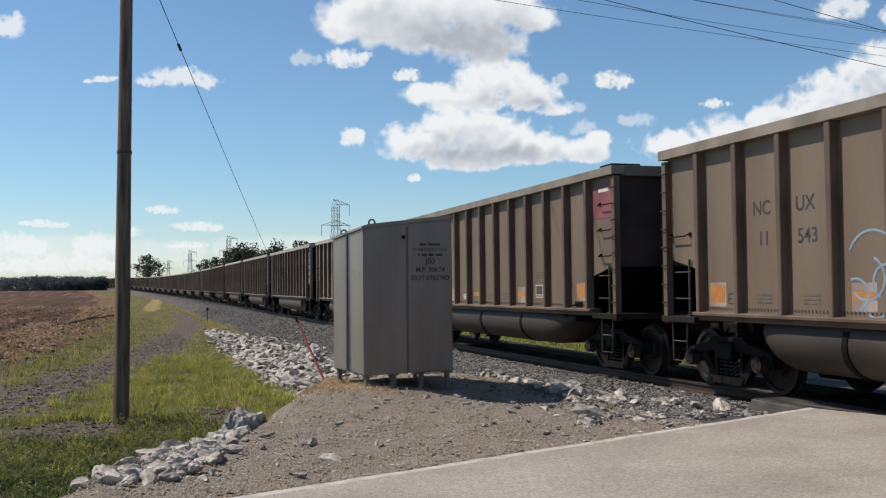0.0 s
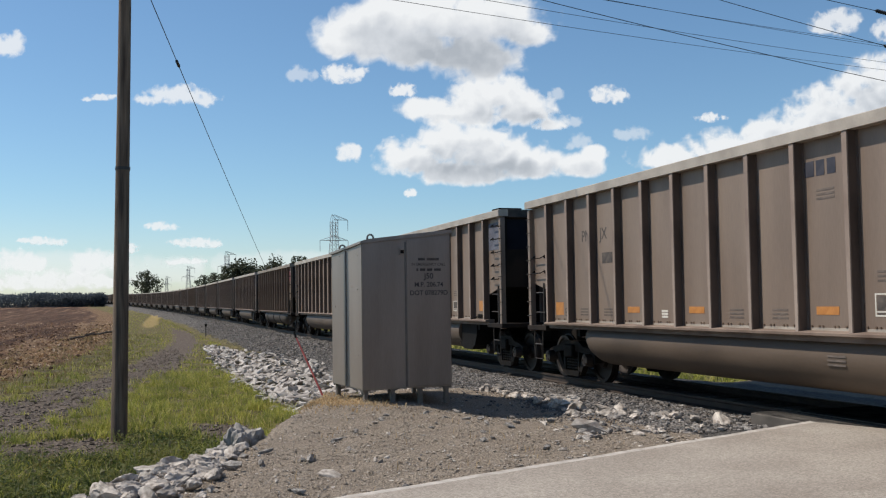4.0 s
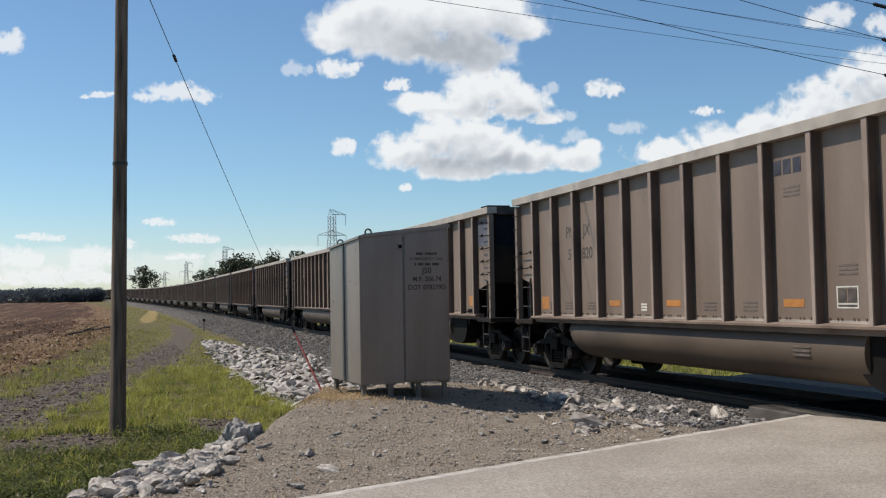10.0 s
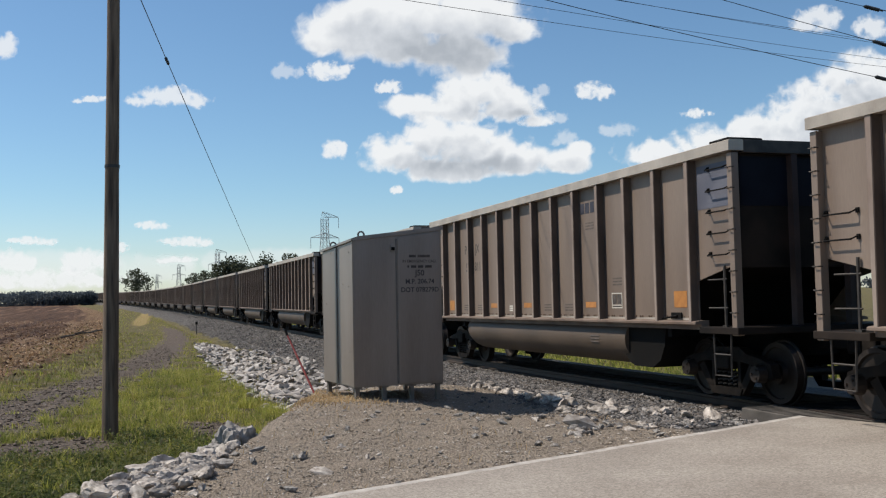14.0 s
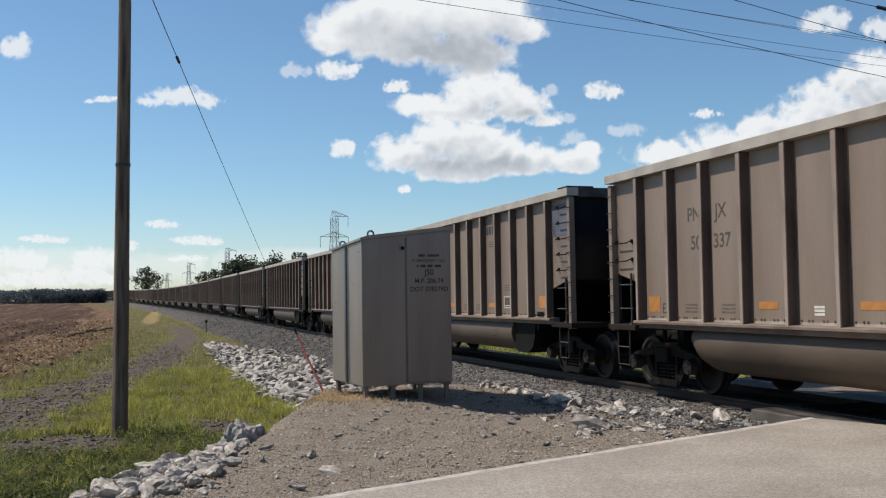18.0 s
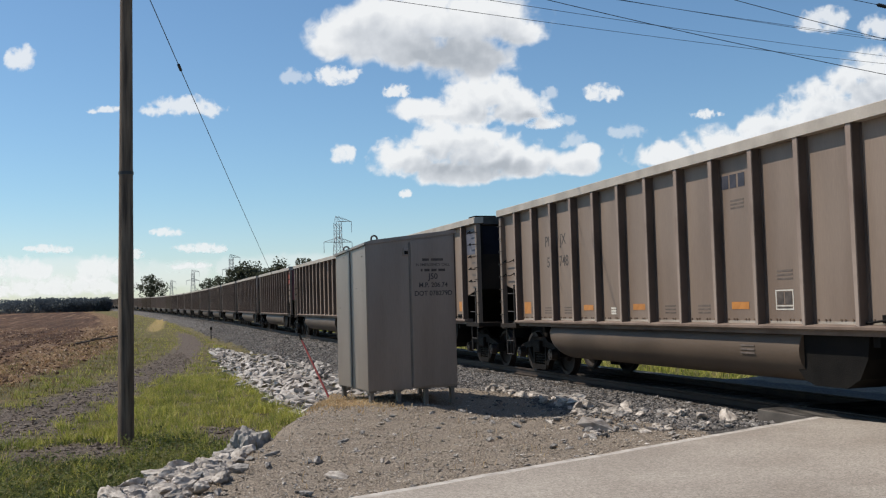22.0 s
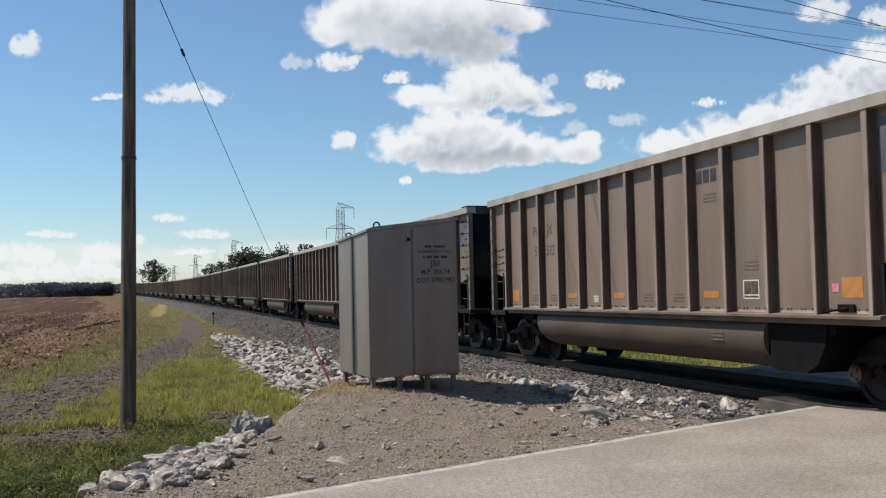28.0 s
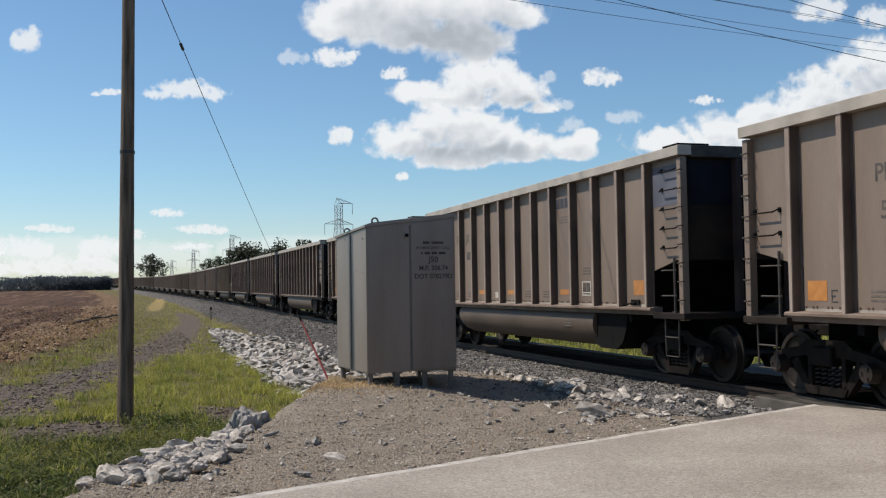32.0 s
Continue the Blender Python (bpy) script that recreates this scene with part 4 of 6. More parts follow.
        put("tag_plate", M["tag"], car, pose(-1.466, bay(6), 1.42))
        if kind != "D":
            put("reflector", M["square"], car, pose(-1.466, bay(2) + 0.13, 1.50))
        put("number_mark", M["small_frame"], car, pose(-1.466, bay(2) - 0.20, 1.43), "small dark stencilled frame")
        put("brake_wheel_post", M["brake_post"], car, pose(0.9, -HALF - 0.08, 3.84))
        for i in range(2, 14):
            put("rivet_row", M["rivets"], car, pose(-1.465, bay(i), 1.285))["kind"] = "stuff"
            if kind in "AR":
                put("base_strip", M["base_strip"], car, pose(-1.466, bay(i), 1.235), "pale bare strip along the foot of the side")
        if kind in "AR":
            put("owner_badge", M["badge"], car, pose(-1.466, bay(10) + 0.1, 3.32), "faded blue badge")
            put("text_bar", M["lines"], car, pose(-1.466, bay(10) + 0.02, 2.98))
            put("tub_text_bar", M["lines"], car, pose(-1.489, -2.6, 0.86))
        elif kind == "B":
            for y, z in ((bay(2) + 0.13, 1.49), (bay(13) - 0.05, 1.54), (bay(5) + 0.05, 1.47), (bay(10) + 0.05, 1.47)):
                put("pale_patch", M["pale_patch"], car, pose(-1.4655, y, z), "pale patch round a reflector")
            put("colour_bar", M["red_words"], car, pose(-1.471, -6.64, 3.45))
    return car


def marks(car, rows, ink):
    """Stencilled letters on bays 3 and 4; the post between hides what runs behind it."""
    for text, y, z, size in rows:
        me = words(text, size).copy()
        me.materials.clear()
        me.materials.append(ink)
        put("lettering", me, car, pose(-1.467, y, z, 90, 0, -90))


FIRST, NEAR_LAST, LAST = -2, 26, 88
KIND = {-1: "B", 0: "B", 1: "B", 6: "B", 11: "D", 18: "R"}
MARKS = {0: ("NC", "UX", "11", "543"), 8: ("PN", "JX", "50", "311"), 15: ("PN", "JX", "50", "748"), 12: ("PN", "JX", "50", "337"), 16: ("PN", "JX", "50", "950"), 2: ("PN", "JX", "50", "621"), 4: ("PN", "JX", "50", "946"), 6: ("NC", "UX", "12", "210"),
         9: ("M", "RX", "50", "608"), 13: ("PN", "JX", "50", "045"), 19: ("PN", "JX", "50", "532"), 5: ("PN", "JX", "50", "036"), 1: ("NC", "UX", "10", "237"), 14: ("PN", "JX", "50", "740"), 20: ("PN", "JX", "50", "108"), 17: ("PN", "JX", "50", "317"), 21: ("PN", "JX", "50", "816"), 7: ("PN", "JX", "50", "820"), 10: ("PN", "JX", "50", "811")}
cars = {}
proto = {}
for k in range(FIRST, LAST + 1):
    kind = KIND.get(k, "A") if k <= NEAR_LAST else ("B" if k % 5 == 2 or k % 7 == 3 else "A")
    full = k <= NEAR_LAST
    if (kind, full) not in proto:
        proto[kind, full] = cars[k] = coal_car(kind, full)
    else:
        cars[k] = copy_thing(proto[kind, full], Matrix())
for k in range(FIRST, NEAR_LAST + 1):
    a, b, c, d = MARKS.get(k, ("PN", "JX", "", ""))
    big = KIND.get(k) != "B"
    z0, z1, size = (2.90, 2.45, 0.305) if big else (2.70, 2.27, 0.28)
    rows = [(a, bay(3) - 0.14, z0, size), (b, bay(4) + 0.14, z0, size)] if big else [(a, bay(3) + 0.02, z0, size), (b, bay(4) + 0.10, z0, size)]
    if c:
        rows += [(c, bay(3) - 0.18, z1, size), (d, bay(4) + 0.12, z1, size)] if big else [(c, bay(3) - 0.02, z1, size), (d, bay(4) + 0.06, z1, size)]
    marks(cars[k], rows, INK if KIND.get(k) == "B" else GREYINK)
    if not c:
        put("number_bar", KITS["A"]["number_bar"], cars[k], pose(-1.466, bay(4), z1))


for k, i in ((8, 2), (19, 13), (19, 2), (5, 13)):
    put("sticker", KITS["A"]["sticker"], cars[k], pose(-1.467, bay(i) + (0.26 if i == 13 else -0.27), 1.56), "small faded pink sticker")

# spray paint on one tan car
bm = B()
for c, r, a0, a1 in (((0, 0.55), 0.42, 0.4, 2.6), ((0.1, 0.35), 0.30, 2.0, 5.6), ((-0.25, 0.3), 0.24, -1.0, 2.4), ((0.3, 0.15), 0.22, 1.2, 4.4), ((-0.05, 0.05), 0.2, 3.0, 6.2)):
    add_path(bm, [(0, c[0] + r * math.cos(a), c[1] + 0.9 * r * math.sin(a)) for a in np.linspace(a0, a1, 14)], 0.018, 4)
for v in bm.verts:
    v.co.x *= 0.12
# dark tags sprayed on another car
dark = B()
rq = random.Random(4)
for i in (1, 3, 4, 5, 6, 7):
    z0, w = (2.3, 0.7) if i == 1 else (1.45, 0.6)
    pts = []
    for q in range(16):
        pts.append((0, bay(i) + w * (0.5 - q / 15) + rq.uniform(-0.07, 0.07), z0 + (0.32 if i == 1 else 0.16) * math.sin(q * 2.1) + rq.uniform(-0.05, 0.05)))
    add_path(dark, pts, 0.014, 4)
for v in dark.verts:
    v.co.x *= 0.15
tags = part("graffiti", dark, GREYINK, cars[14], "scrawled dark grey spray paint")
tags.matrix_basis = pose(-1.469, 0, 0)
tags["kind"] = "stuff"
def scrawl(bm, y, z, w, h, seed, r=0.013):
    """A loose hand-drawn line of spray paint on the side."""
    q = random.Random(seed)
    a, b = q.uniform(1.4, 2.4), q.uniform(0.5, 1.5)
    add_path(bm, [(0, y + w * (0.5 - i / 22) + 0.22 * w * math.sin(i * b + seed), z + h * (0.5 * math.sin(i * a * 0.55 + seed) + q.uniform(-0.12, 0.12))) for i in range(23)], r, 4)


white = B()
for i, zz, ww in ((5, 1.72, 0.55), (9, 1.50, 0.45), (12, 1.50, 0.5)):
    scrawl(white, bay(i), zz, ww, 0.26, i, 0.008)
for v in white.verts:
    v.co.x *= 0.15
chalk = part("graffiti", white, CHORD, cars[6], "scrawls of white spray paint")
chalk.matrix_basis = pose(-1.469, 0, 0)
chalk["kind"] = "stuff"
plates = B()
for y in (bay(3) - 0.10, bay(4) + 0.14):
    add_box(plates, -0.0012, 0, y - 0.24, y + 0.24, -0.2, 0.2)
part("white_patch", plates, DECAL, cars[9], "white patches behind the letters").matrix_basis = pose(-1.466, 0, 2.90)
loops = part("graffiti", bm, BLUEINK, cars[0], "loops of blue spray paint")
loops.matrix_basis = pose(-1.469, bay(5) - 0.1, 1.35)
loops["kind"] = "stuff"


# how far the train has gone: seconds, metres
TRAVEL = [(0, 0.05), (3, 32.09), (6, 64.12), (9, 96.07), (12, 128.10), (13, 138.80), (16, 170.68), (17, 181.36), (19, 202.60), (21, 223.92), (23, 245.20), (24, 255.58), (25, 266.10), (28, 298.34), (30, 319.89), (32, 341.4)]


def travelled(t):
    return float(np.interp(t, [r[0] for r in TRAVEL], [r[1] for r in TRAVEL]))


def car_pose(k, t):
    y = 7.29 + PITCH * k - travelled(t)
    x0, x1 = float(track_x(y - 6.17)), float(track_x(y + 6.17))
    z0, z1 = float(track_z(y - 6.17)), float(track_z(y + 6.17))
    return pose((x0 + x1) / 2, y, (z0 + z1) / 2, math.degrees(math.atan2(z1 - z0, 12.34)), 0, math.degrees(math.atan2(x0 - x1, 12.34)))

# ---- stones ----
def rock_bm(seed, sub=1, flat=0.7, rough=0.35):
    r = random.Random(seed)
    bm = B()
    bmesh.ops.create_icosphere(bm, subdivisions=sub, radius=0.5)
    off = Vector((seed * 3.1, seed * 1.7, 0))
    cuts = [(Vector((r.uniform(-1, 1), r.uniform(-1, 1), r.uniform(-1, 1))).normalized(), r.uniform(0.22, 0.42)) for _ in range(7)]
    for v in bm.verts:
        p = v.co.copy()
        for nrm, d in cuts:
            over = p.dot(nrm) - d
            if over > 0:
                p -= nrm * over
        p *= 1 + rough * noise.noise(p * 2.2 + off) + 0.45 * rough * noise.noise(p * 6 + off) + (0.22 * rough * noise.noise(p * 15 + off) if sub > 2 else 0)
        v.co = (p.x * 1.15, p.y * 0.9, p.z * flat)
    return bm


ROCKS = [to_mesh("rock", rock_bm(i, 1, 0.65, 0.5), ROCK) for i in range(10)]
BIG_ROCKS = [to_mesh("rock", rock_bm(20 + i, 3, 0.75, 0.4), ROCK) for i in range(10)]
ROCKS_GREY = [to_mesh("rock", rock_bm(40 + i), ROCKB) for i in range(4)]


def island_material(name, colours, rough=0.95, translucent=0.0, others=(), size=0.8):
    """A colour for each loose piece of a joined mesh, from a ramp; patches take a second ramp."""
    m = bpy.data.materials.new(name)
    m.use_nodes = True
    n, l = m.node_tree.nodes, m.node_tree.links
    bsdf = n["Principled BSDF"]
    geo = n.new("ShaderNodeNewGeometry")
    rp = n.new("ShaderNodeValToRGB")
    e = rp.color_ramp.elements
    while len(e) < len(colours):
        e.new(0.5)
    for i, (el, c) in enumerate(zip(e, colours)):
        el.position, el.color = i / (len(colours) - 1), (*c, 1)
    l.new(geo.outputs["Random Per Island"], rp.inputs["Fac"])
    colour = rp.outputs["Color"]
    if others:
        r2 = n.new("ShaderNodeValToRGB")
        e = r2.color_ramp.elements
        while len(e) < len(others):
            e.new(0.5)
        for i, (el, c) in enumerate(zip(e, others)):
            el.position, el.color = i / (len(others) - 1), (*c, 1)
        l.new(geo.outputs["Random Per Island"], r2.inputs["Fac"])
        t2 = n.new("ShaderNodeTexNoise")
        t2.inputs["Scale"].default_value, t2.inputs["Detail"].default_value = size, 4.0
        l.new(geo.outputs["Position"], t2.inputs["Vector"])
        f2 = n.new("ShaderNodeMapRange")
        f2.inputs["From Min"].default_value, f2.inputs["From Max"].default_value = 0.42, 0.60
        l.new(t2.outputs["Fac"], f2.inputs["Value"])
        mix2 = n.new("ShaderNodeMix")
        mix2.data_type = "RGBA"
        l.new(f2.outputs["Result"], mix2.inputs[0]), l.new(colour, mix2.inputs[6]), l.new(r2.outputs["Color"], mix2.inputs[7])
        colour = mix2.outputs[2]
    tx = n.new("ShaderNodeTexNoise")
    tx.inputs["Scale"].default_value = 0.6
    l.new(geo.outputs["Position"], tx.inputs["Vector"])
    mr = n.new("ShaderNodeMapRange")
    mr.inputs["To Min"].default_value, mr.inputs["To Max"].default_value = 0.6, 1.4
    l.new(tx.outputs["Fac"], mr.inputs["Value"])
    hs = n.new("ShaderNodeHueSaturation")
    l.new(colour, hs.inputs["Color"])
    l.new(mr.outputs["Result"], hs.inputs["Value"])
    l.new(hs.outputs["Color"], bsdf.inputs["Base Color"])
    bsdf.inputs["Roughness"].default_value = rough
    bsdf.inputs["Specular IOR Level"].default_value = 0.2
    if translucent:
        tr = n.new("ShaderNodeBsdfTranslucent")
        mx = n.new("ShaderNodeMixShader")
        mx.inputs[0].default_value = translucent
        l.new(hs.outputs["Color"], tr.inputs["Color"])
        l.new(bsdf.outputs["BSDF"], mx.inputs[1]), l.new(tr.outputs["BSDF"], mx.inputs[2])
        l.new(mx.outputs[0], n["Material Output"].inputs["Surface"])
    return m


def joined(name, verts, faces, mat, label, category, parent=None):
    me = bpy.data.meshes.new(name)
    me.from_pydata(verts, [], faces)
    me.materials.append(mat)
    ob = new(name, me)
    if parent:
        ob.parent = parent
        ob["kind"] = "stuff"
        return ob
    return tagged(ob, label, category, kind="stuff")


def scatter(rng, n, x0, x1, y0, y1, keep):
    """Random places on the land where keep(x, y) allows them."""
    x, y = rng.uniform(x0, x1, n), y0 * (y1 / y0) ** rng.rand(n) if y0 > 0 else rng.uniform(y0, y1, n)
    k = rng.rand(n) < keep(x, y)
    x, y = x[k], y[k]
    return x, y, zones(x, y)[0]


def pebbles(rng, x, y, z, lo, hi, flat=0.6):
    """Little eight-sided stones."""
    n = len(x)
    base = np.array([(1, 0, 0), (-1, 0, 0), (0, 1, 0), (0, -1, 0), (0, 0, 1), (0, 0, -1)], float)
    tri = np.array([(0, 2, 4), (2, 1, 4), (1, 3, 4), (3, 0, 4), (2, 0, 5), (1, 2, 5), (3, 1, 5), (0, 3, 5)])
    size = rng.uniform(lo, hi, n) * (1 + 0.6 * (rng.rand(n) > 0.9))
    v = base[None] * rng.uniform(0.55, 1.15, (n, 6, 3))
    v = v + rng.uniform(-0.22, 0.22, (n, 6, 3))
    a = rng.uniform(0, 6.283, n)
    c, s = np.cos(a)[:, None], np.sin(a)[:, None]
    t = rng.uniform(-0.7, 0.7, n)[:, None]
    X, Y, Z = v[..., 0], v[..., 1], v[..., 2]
    X, Z = X * np.cos(t) - Z * np.sin(t), (X * np.sin(t) + Z * np.cos(t)) * flat
    out = np.stack([(X * c - Y * s), (X * s + Y * c), Z + 0.25], -1) * (size / 2)[:, None, None]
    out += np.stack([x, y, z], -1)[:, None]
    faces = (tri[None] + 6 * np.arange(n)[:, None, None]).reshape(-1, 3)
    return out.reshape(-1, 3).tolist(), faces.tolist()


rng = np.random.RandomState(3)
BALL_ISL = island_material("ballast_stones", [(0.045, 0.043, 0.043), (0.10, 0.095, 0.09), (0.15, 0.14, 0.13), (0.22, 0.205, 0.19), (0.12, 0.10, 0.085), (0.32, 0.30, 0.28)])
GRAV_ISL = island_material("gravel_stones", [(0.19, 0.155, 0.118), (0.30, 0.25, 0.195), (0.38, 0.325, 0.26), (0.24, 0.20, 0.155), (0.58, 0.53, 0.47)])
x, y, z = scatter(rng, 34000, -5.0, -0.9, 11.8, 40, lambda x, y: zones(x, y)[1] * (road_side(x, y) > 0.25))
joined("ballast_stones", *pebbles(rng, x, y, z, 0.035, 0.085), BALL_ISL, "loose dark grey ballast stones along the rails", "ballast")
x, y, z = scatter(rng, 15000, -5.4, -0.9, 40, 100, lambda x, y: zones(x, y)[1])
x2, y2, z2 = scatter(rng, 9000, -14.0, -0.9, 100, 260, lambda x, y: zones(x, y)[1])
x, y, z = np.append(x, x2), np.append(y, y2), np.append(z, z2)
joined("far_ballast_stones", *pebbles(rng, x, y, z, 0.06, 0.14), BALL_ISL, "dark grey ballast stones along the track further off", "ballast")
x, y, z = scatter(rng, 52000, -11.0, -1.6, 7.2, 21, lambda x, y: zones(x, y)[2] * (zones(x, y)[1] < 0.6) * (road_side(x, y) > 0.02) * (0.25 + 0.75 * (wob(x, y, 1.1, 3) > -0.2)))
joined("gravel_stones", *pebbles(rng, x, y, z, 0.010, 0.036), GRAV_ISL, "fine tan and grey gravel beside the road", "gravel")
x, y, z = scatter(rng, 15000, -10.5, -1.6, 7.6, 20, lambda x, y: zones(x, y)[2] * (zones(x, y)[1] < 0.6) * (road_side(x, y) > 0.06) * np.clip(0.12 + 0.7 * wob(x, y, 0.8, 23), 0.04, 1) * (0.30 + 0.9 * np.exp(-road_side(x, y) / 1.1) + 0.5 * smooth01((x + 5.0) / 1.5)))
joined("coarse_gravel", *pebbles(rng, x, y, z - 0.006, 0.024, 0.07, 0.5), island_material("coarse_gravel", [(0.10, 0.082, 0.064), (0.19, 0.158, 0.125), (0.27, 0.232, 0.19), (0.36, 0.315, 0.265), (0.16, 0.13, 0.10), (0.55, 0.50, 0.45)]), "coarse broken stones in the gravel beside the road", "gravel")


def riprap_edges(y):
    top = np.interp(y, [19, 26, 34, 43, 53, 61], [-4.6, -3.9, -3.4, -3.7, -4.4, -5.4])
    low = np.interp(y, [19, 22, 25.5, 31, 43, 55, 61], [-5.6, -6.2, -6.35, -6.5, -6.4, -5.8, -5.5])
    return low, top


riprap = thing("riprap", "bank of loose white limestone riprap below the ballast", "riprap", kind="structure")
far_v, far_f = [], []
rock_src = [([tuple(v.co) for v in me.vertices], [tuple(p.vertices) for p in me.polygons]) for me in ROCKS]
n_part = 0
spots = []
for _ in range(2300):
    yy = 19.3 * (61 / 19.3) ** rng.rand()
    lo, hi = riprap_edges(yy)
    xx = rng.uniform(lo, hi) + rng.normal(0, 0.18)
    spots.append((yy, xx, rng.uniform(0.13, 0.30) * (1.35 if rng.rand() > 0.85 else 1.0)))
spots.sort()
spot_a = np.array(spots)
z_of = {(s[0], s[1]): h for s, h in zip(spots, zones(spot_a[:, 1], spot_a[:, 0])[0].tolist())}
for yy, xx, sz in spots:
    zz = z_of[yy, xx] + sz * rng.uniform(0.05, 0.30)
    m = pose(xx, yy, zz, rng.uniform(-35, 35), rng.uniform(-35, 35), rng.uniform(0, 360)) @ Matrix.Diagonal((sz * rng.uniform(1.0, 2.1), sz, sz * rng.uniform(0.5, 0.9), 1))
    if n_part < 300:
        o = new("rock", ROCKS[n_part % 10])
        o.parent = riprap
        o.matrix_basis = m
        n_part += 1
    else:
        vs, fs = rock_src[rng.randint(10)]
        b = len(far_v)
        far_v += [tuple(m @ Vector(v)) for v in vs]
        far_f += [tuple(i + b for i in f) for f in fs]
joined("rock_heap", far_v, far_f, island_material("heaped_limestone", [(0.20, 0.175, 0.155), (0.38, 0.345, 0.31), (0.52, 0.485, 0.445), (0.30, 0.27, 0.24), (0.46, 0.42, 0.38)]), "", "", riprap)


def lone_rock(x, y, size, mats, seed, label, category="rock", group="", up=0.28, sub=1, wide=1.0):
    me = mats[seed % len(mats)] if sub == 1 else to_mesh("rock", rock_bm(seed, sub, 0.8, 0.75), mats)
    o = new("rock" if category == "rock" else "stone", me)
    r = random.Random(seed)
    o.matrix_basis = pose(x, y, land(x, y) + size * up * 0.5, r.uniform(-20, 20), r.uniform(-20, 20), r.uniform(0, 360)) @ Matrix.Diagonal((size * wide, size, size * r.uniform(0.8, 1.05), 1))
    return tagged(o, label, category, group)


# the row of rocks along the pad's grassy edge
def boulder(x, y, w, d, h, seed, turn, label):
    """A blocky boulder with worn corners and creases."""
    bm = B()
    bmesh.ops.create_icosphere(bm, subdivisions=4, radius=1.0)
    off = Vector((seed * 2.3, seed * 0.7, 1.0))
    for v in bm.verts:
        p = v.co.normalized()
        k = 0.5 / (abs(p.x) ** 4.5 + abs(p.y) ** 4.5 + abs(p.z) ** 4.5) ** (1 / 4.5)
        crease = 1 - 2 * abs(noise.noise(p * 1.7 + off))
        k *= 1 + 0.34 * noise.noise(p * 1.3 + off) - 0.30 * max(0.0, crease - 0.55) + 0.07 * noise.noise(p * 5 + off) + 0.03 * noise.noise(p * 13 + off)
        v.co = p * k
    o = new("rock", to_mesh("rock", bm, ROCKB))
    o.matrix_basis = pose(x, y, land(x, y) + 0.40 * h, 7, -8, turn) @ Matrix.Diagonal((w, d, h, 1))
    return tagged(o, label, "rock")


boulder(-8.50, 13.30, 0.40, 0.42, 0.64, 78, 35, "large upright grey-white limestone boulder at the pad's edge")
boulder(-8.80, 12.62, 0.40, 0.40, 0.40, 67, 70, "rounded grey limestone rock at the pad's edge")
boulder(-9.20, 11.75, 0.42, 0.36, 0.26, 71, 140, "flat pale limestone rock at the pad's edge")
rr = random.Random(8)
for i in range(330):
    t = rr.random() ** 0.7
    x, y = -8.80 - 0.98 * t + rr.gauss(0, 0.09 + 0.22 * t), 12.45 - 2.60 * t + rr.gauss(0, 0.10 + 0.16 * t)
    lone_rock(x, y, (0.05 + 0.16 * rr.random() ** 1.8) * (1.2 if i % 9 == 0 else 1.0), BIG_ROCKS if rr.random() > 0.2 else ROCKS_GREY, i, "loose pale limestone rock on the grassy pad edge", "rock", "rocks along the pad edge", 0.5, 1, rr.uniform(0.9, 1.45))
for i in range(46):
    t = rr.random() ** 0.9
    x, y = -8.95 - 0.90 * t + rr.gauss(0, 0.10 + 0.15 * t), 12.05 - 2.45 * t + rr.gauss(0, 0.10 + 0.12 * t)
    lone_rock(x, y, rr.uniform(0.15, 0.27), BIG_ROCKS if rr.random() > 0.25 else ROCKS_GREY, i + 2, "flat pale limestone rock on the grassy pad edge", "rock", "rocks along the pad edge", 0.42, 1, rr.uniform(1.0, 1.5))
# pale stones between pad and ballast, and by the road's edge
for i in range(74):
    t = rr.random()
    x, y = float(np.interp(t, (0, 0.15, 0.4, 0.65, 1), (-3.6, -3.05, -2.55, -2.65, -1.95))) + rr.gauss(0, 0.13), 20.2 - 7.5 * t + rr.gauss(0, 0.2)
    lone_rock(x, y, 0.07 + 0.21 * rr.random() ** 1.5, BIG_ROCKS, i + 3, "pale limestone lump beside the ballast", "stone", "pale stones beside the ballast", 0.45, 1, rr.uniform(0.9, 1.8))
for i in range(52):
    t = rr.random()
    x, y = -4.9 + 3.1 * t + rr.gauss(0, 0.25), 11.2 + 0.9 * t + abs(rr.gauss(0, 0.55))
    if road_side(x, y) > 0.12:
        lone_rock(x, y, rr.uniform(0.05, 0.15), ROCKS if rr.random() > 0.35 else ROCKS_GREY, i + 5, "pale broken stone on gravel by the road", "stone", "stones by the road edge", 0.4, 1, rr.uniform(0.9, 1.7))
for i in range(130):
    x, y = rr.uniform(-9.3, -3.0), rr.uniform(9.0, 15.5)
    if road_side(x, y) > 0.15 and x > -8.2 - 0.5 * (13 - y):
        lone_rock(x, y, 0.035 + 0.11 * rr.random() ** 2, ROCKS if rr.random() > 0.6 else ROCKS_GREY, i + 9, "small loose stone on the gravel pad", "stone", "loose stones on the gravel pad", 0.35, 1, rr.uniform(1.0, 1.8))
lone_rock(-7.96, 10.06, 0.17, ROCKS, 4, "flat white stone lying on the gravel", "stone", "", 0.4, 1, 1.6)
lone_rock(-4.05, 12.05, 0.40, ROCKS, 2, "flat tan slab of stone on the gravel", "stone", "", 0.3, 1, 1.7)
lone_rock(-1.95, 11.60, 0.17, ROCKS_GREY, 1, "rounded grey stone beside the crossing panel", "stone", "", 0.4)


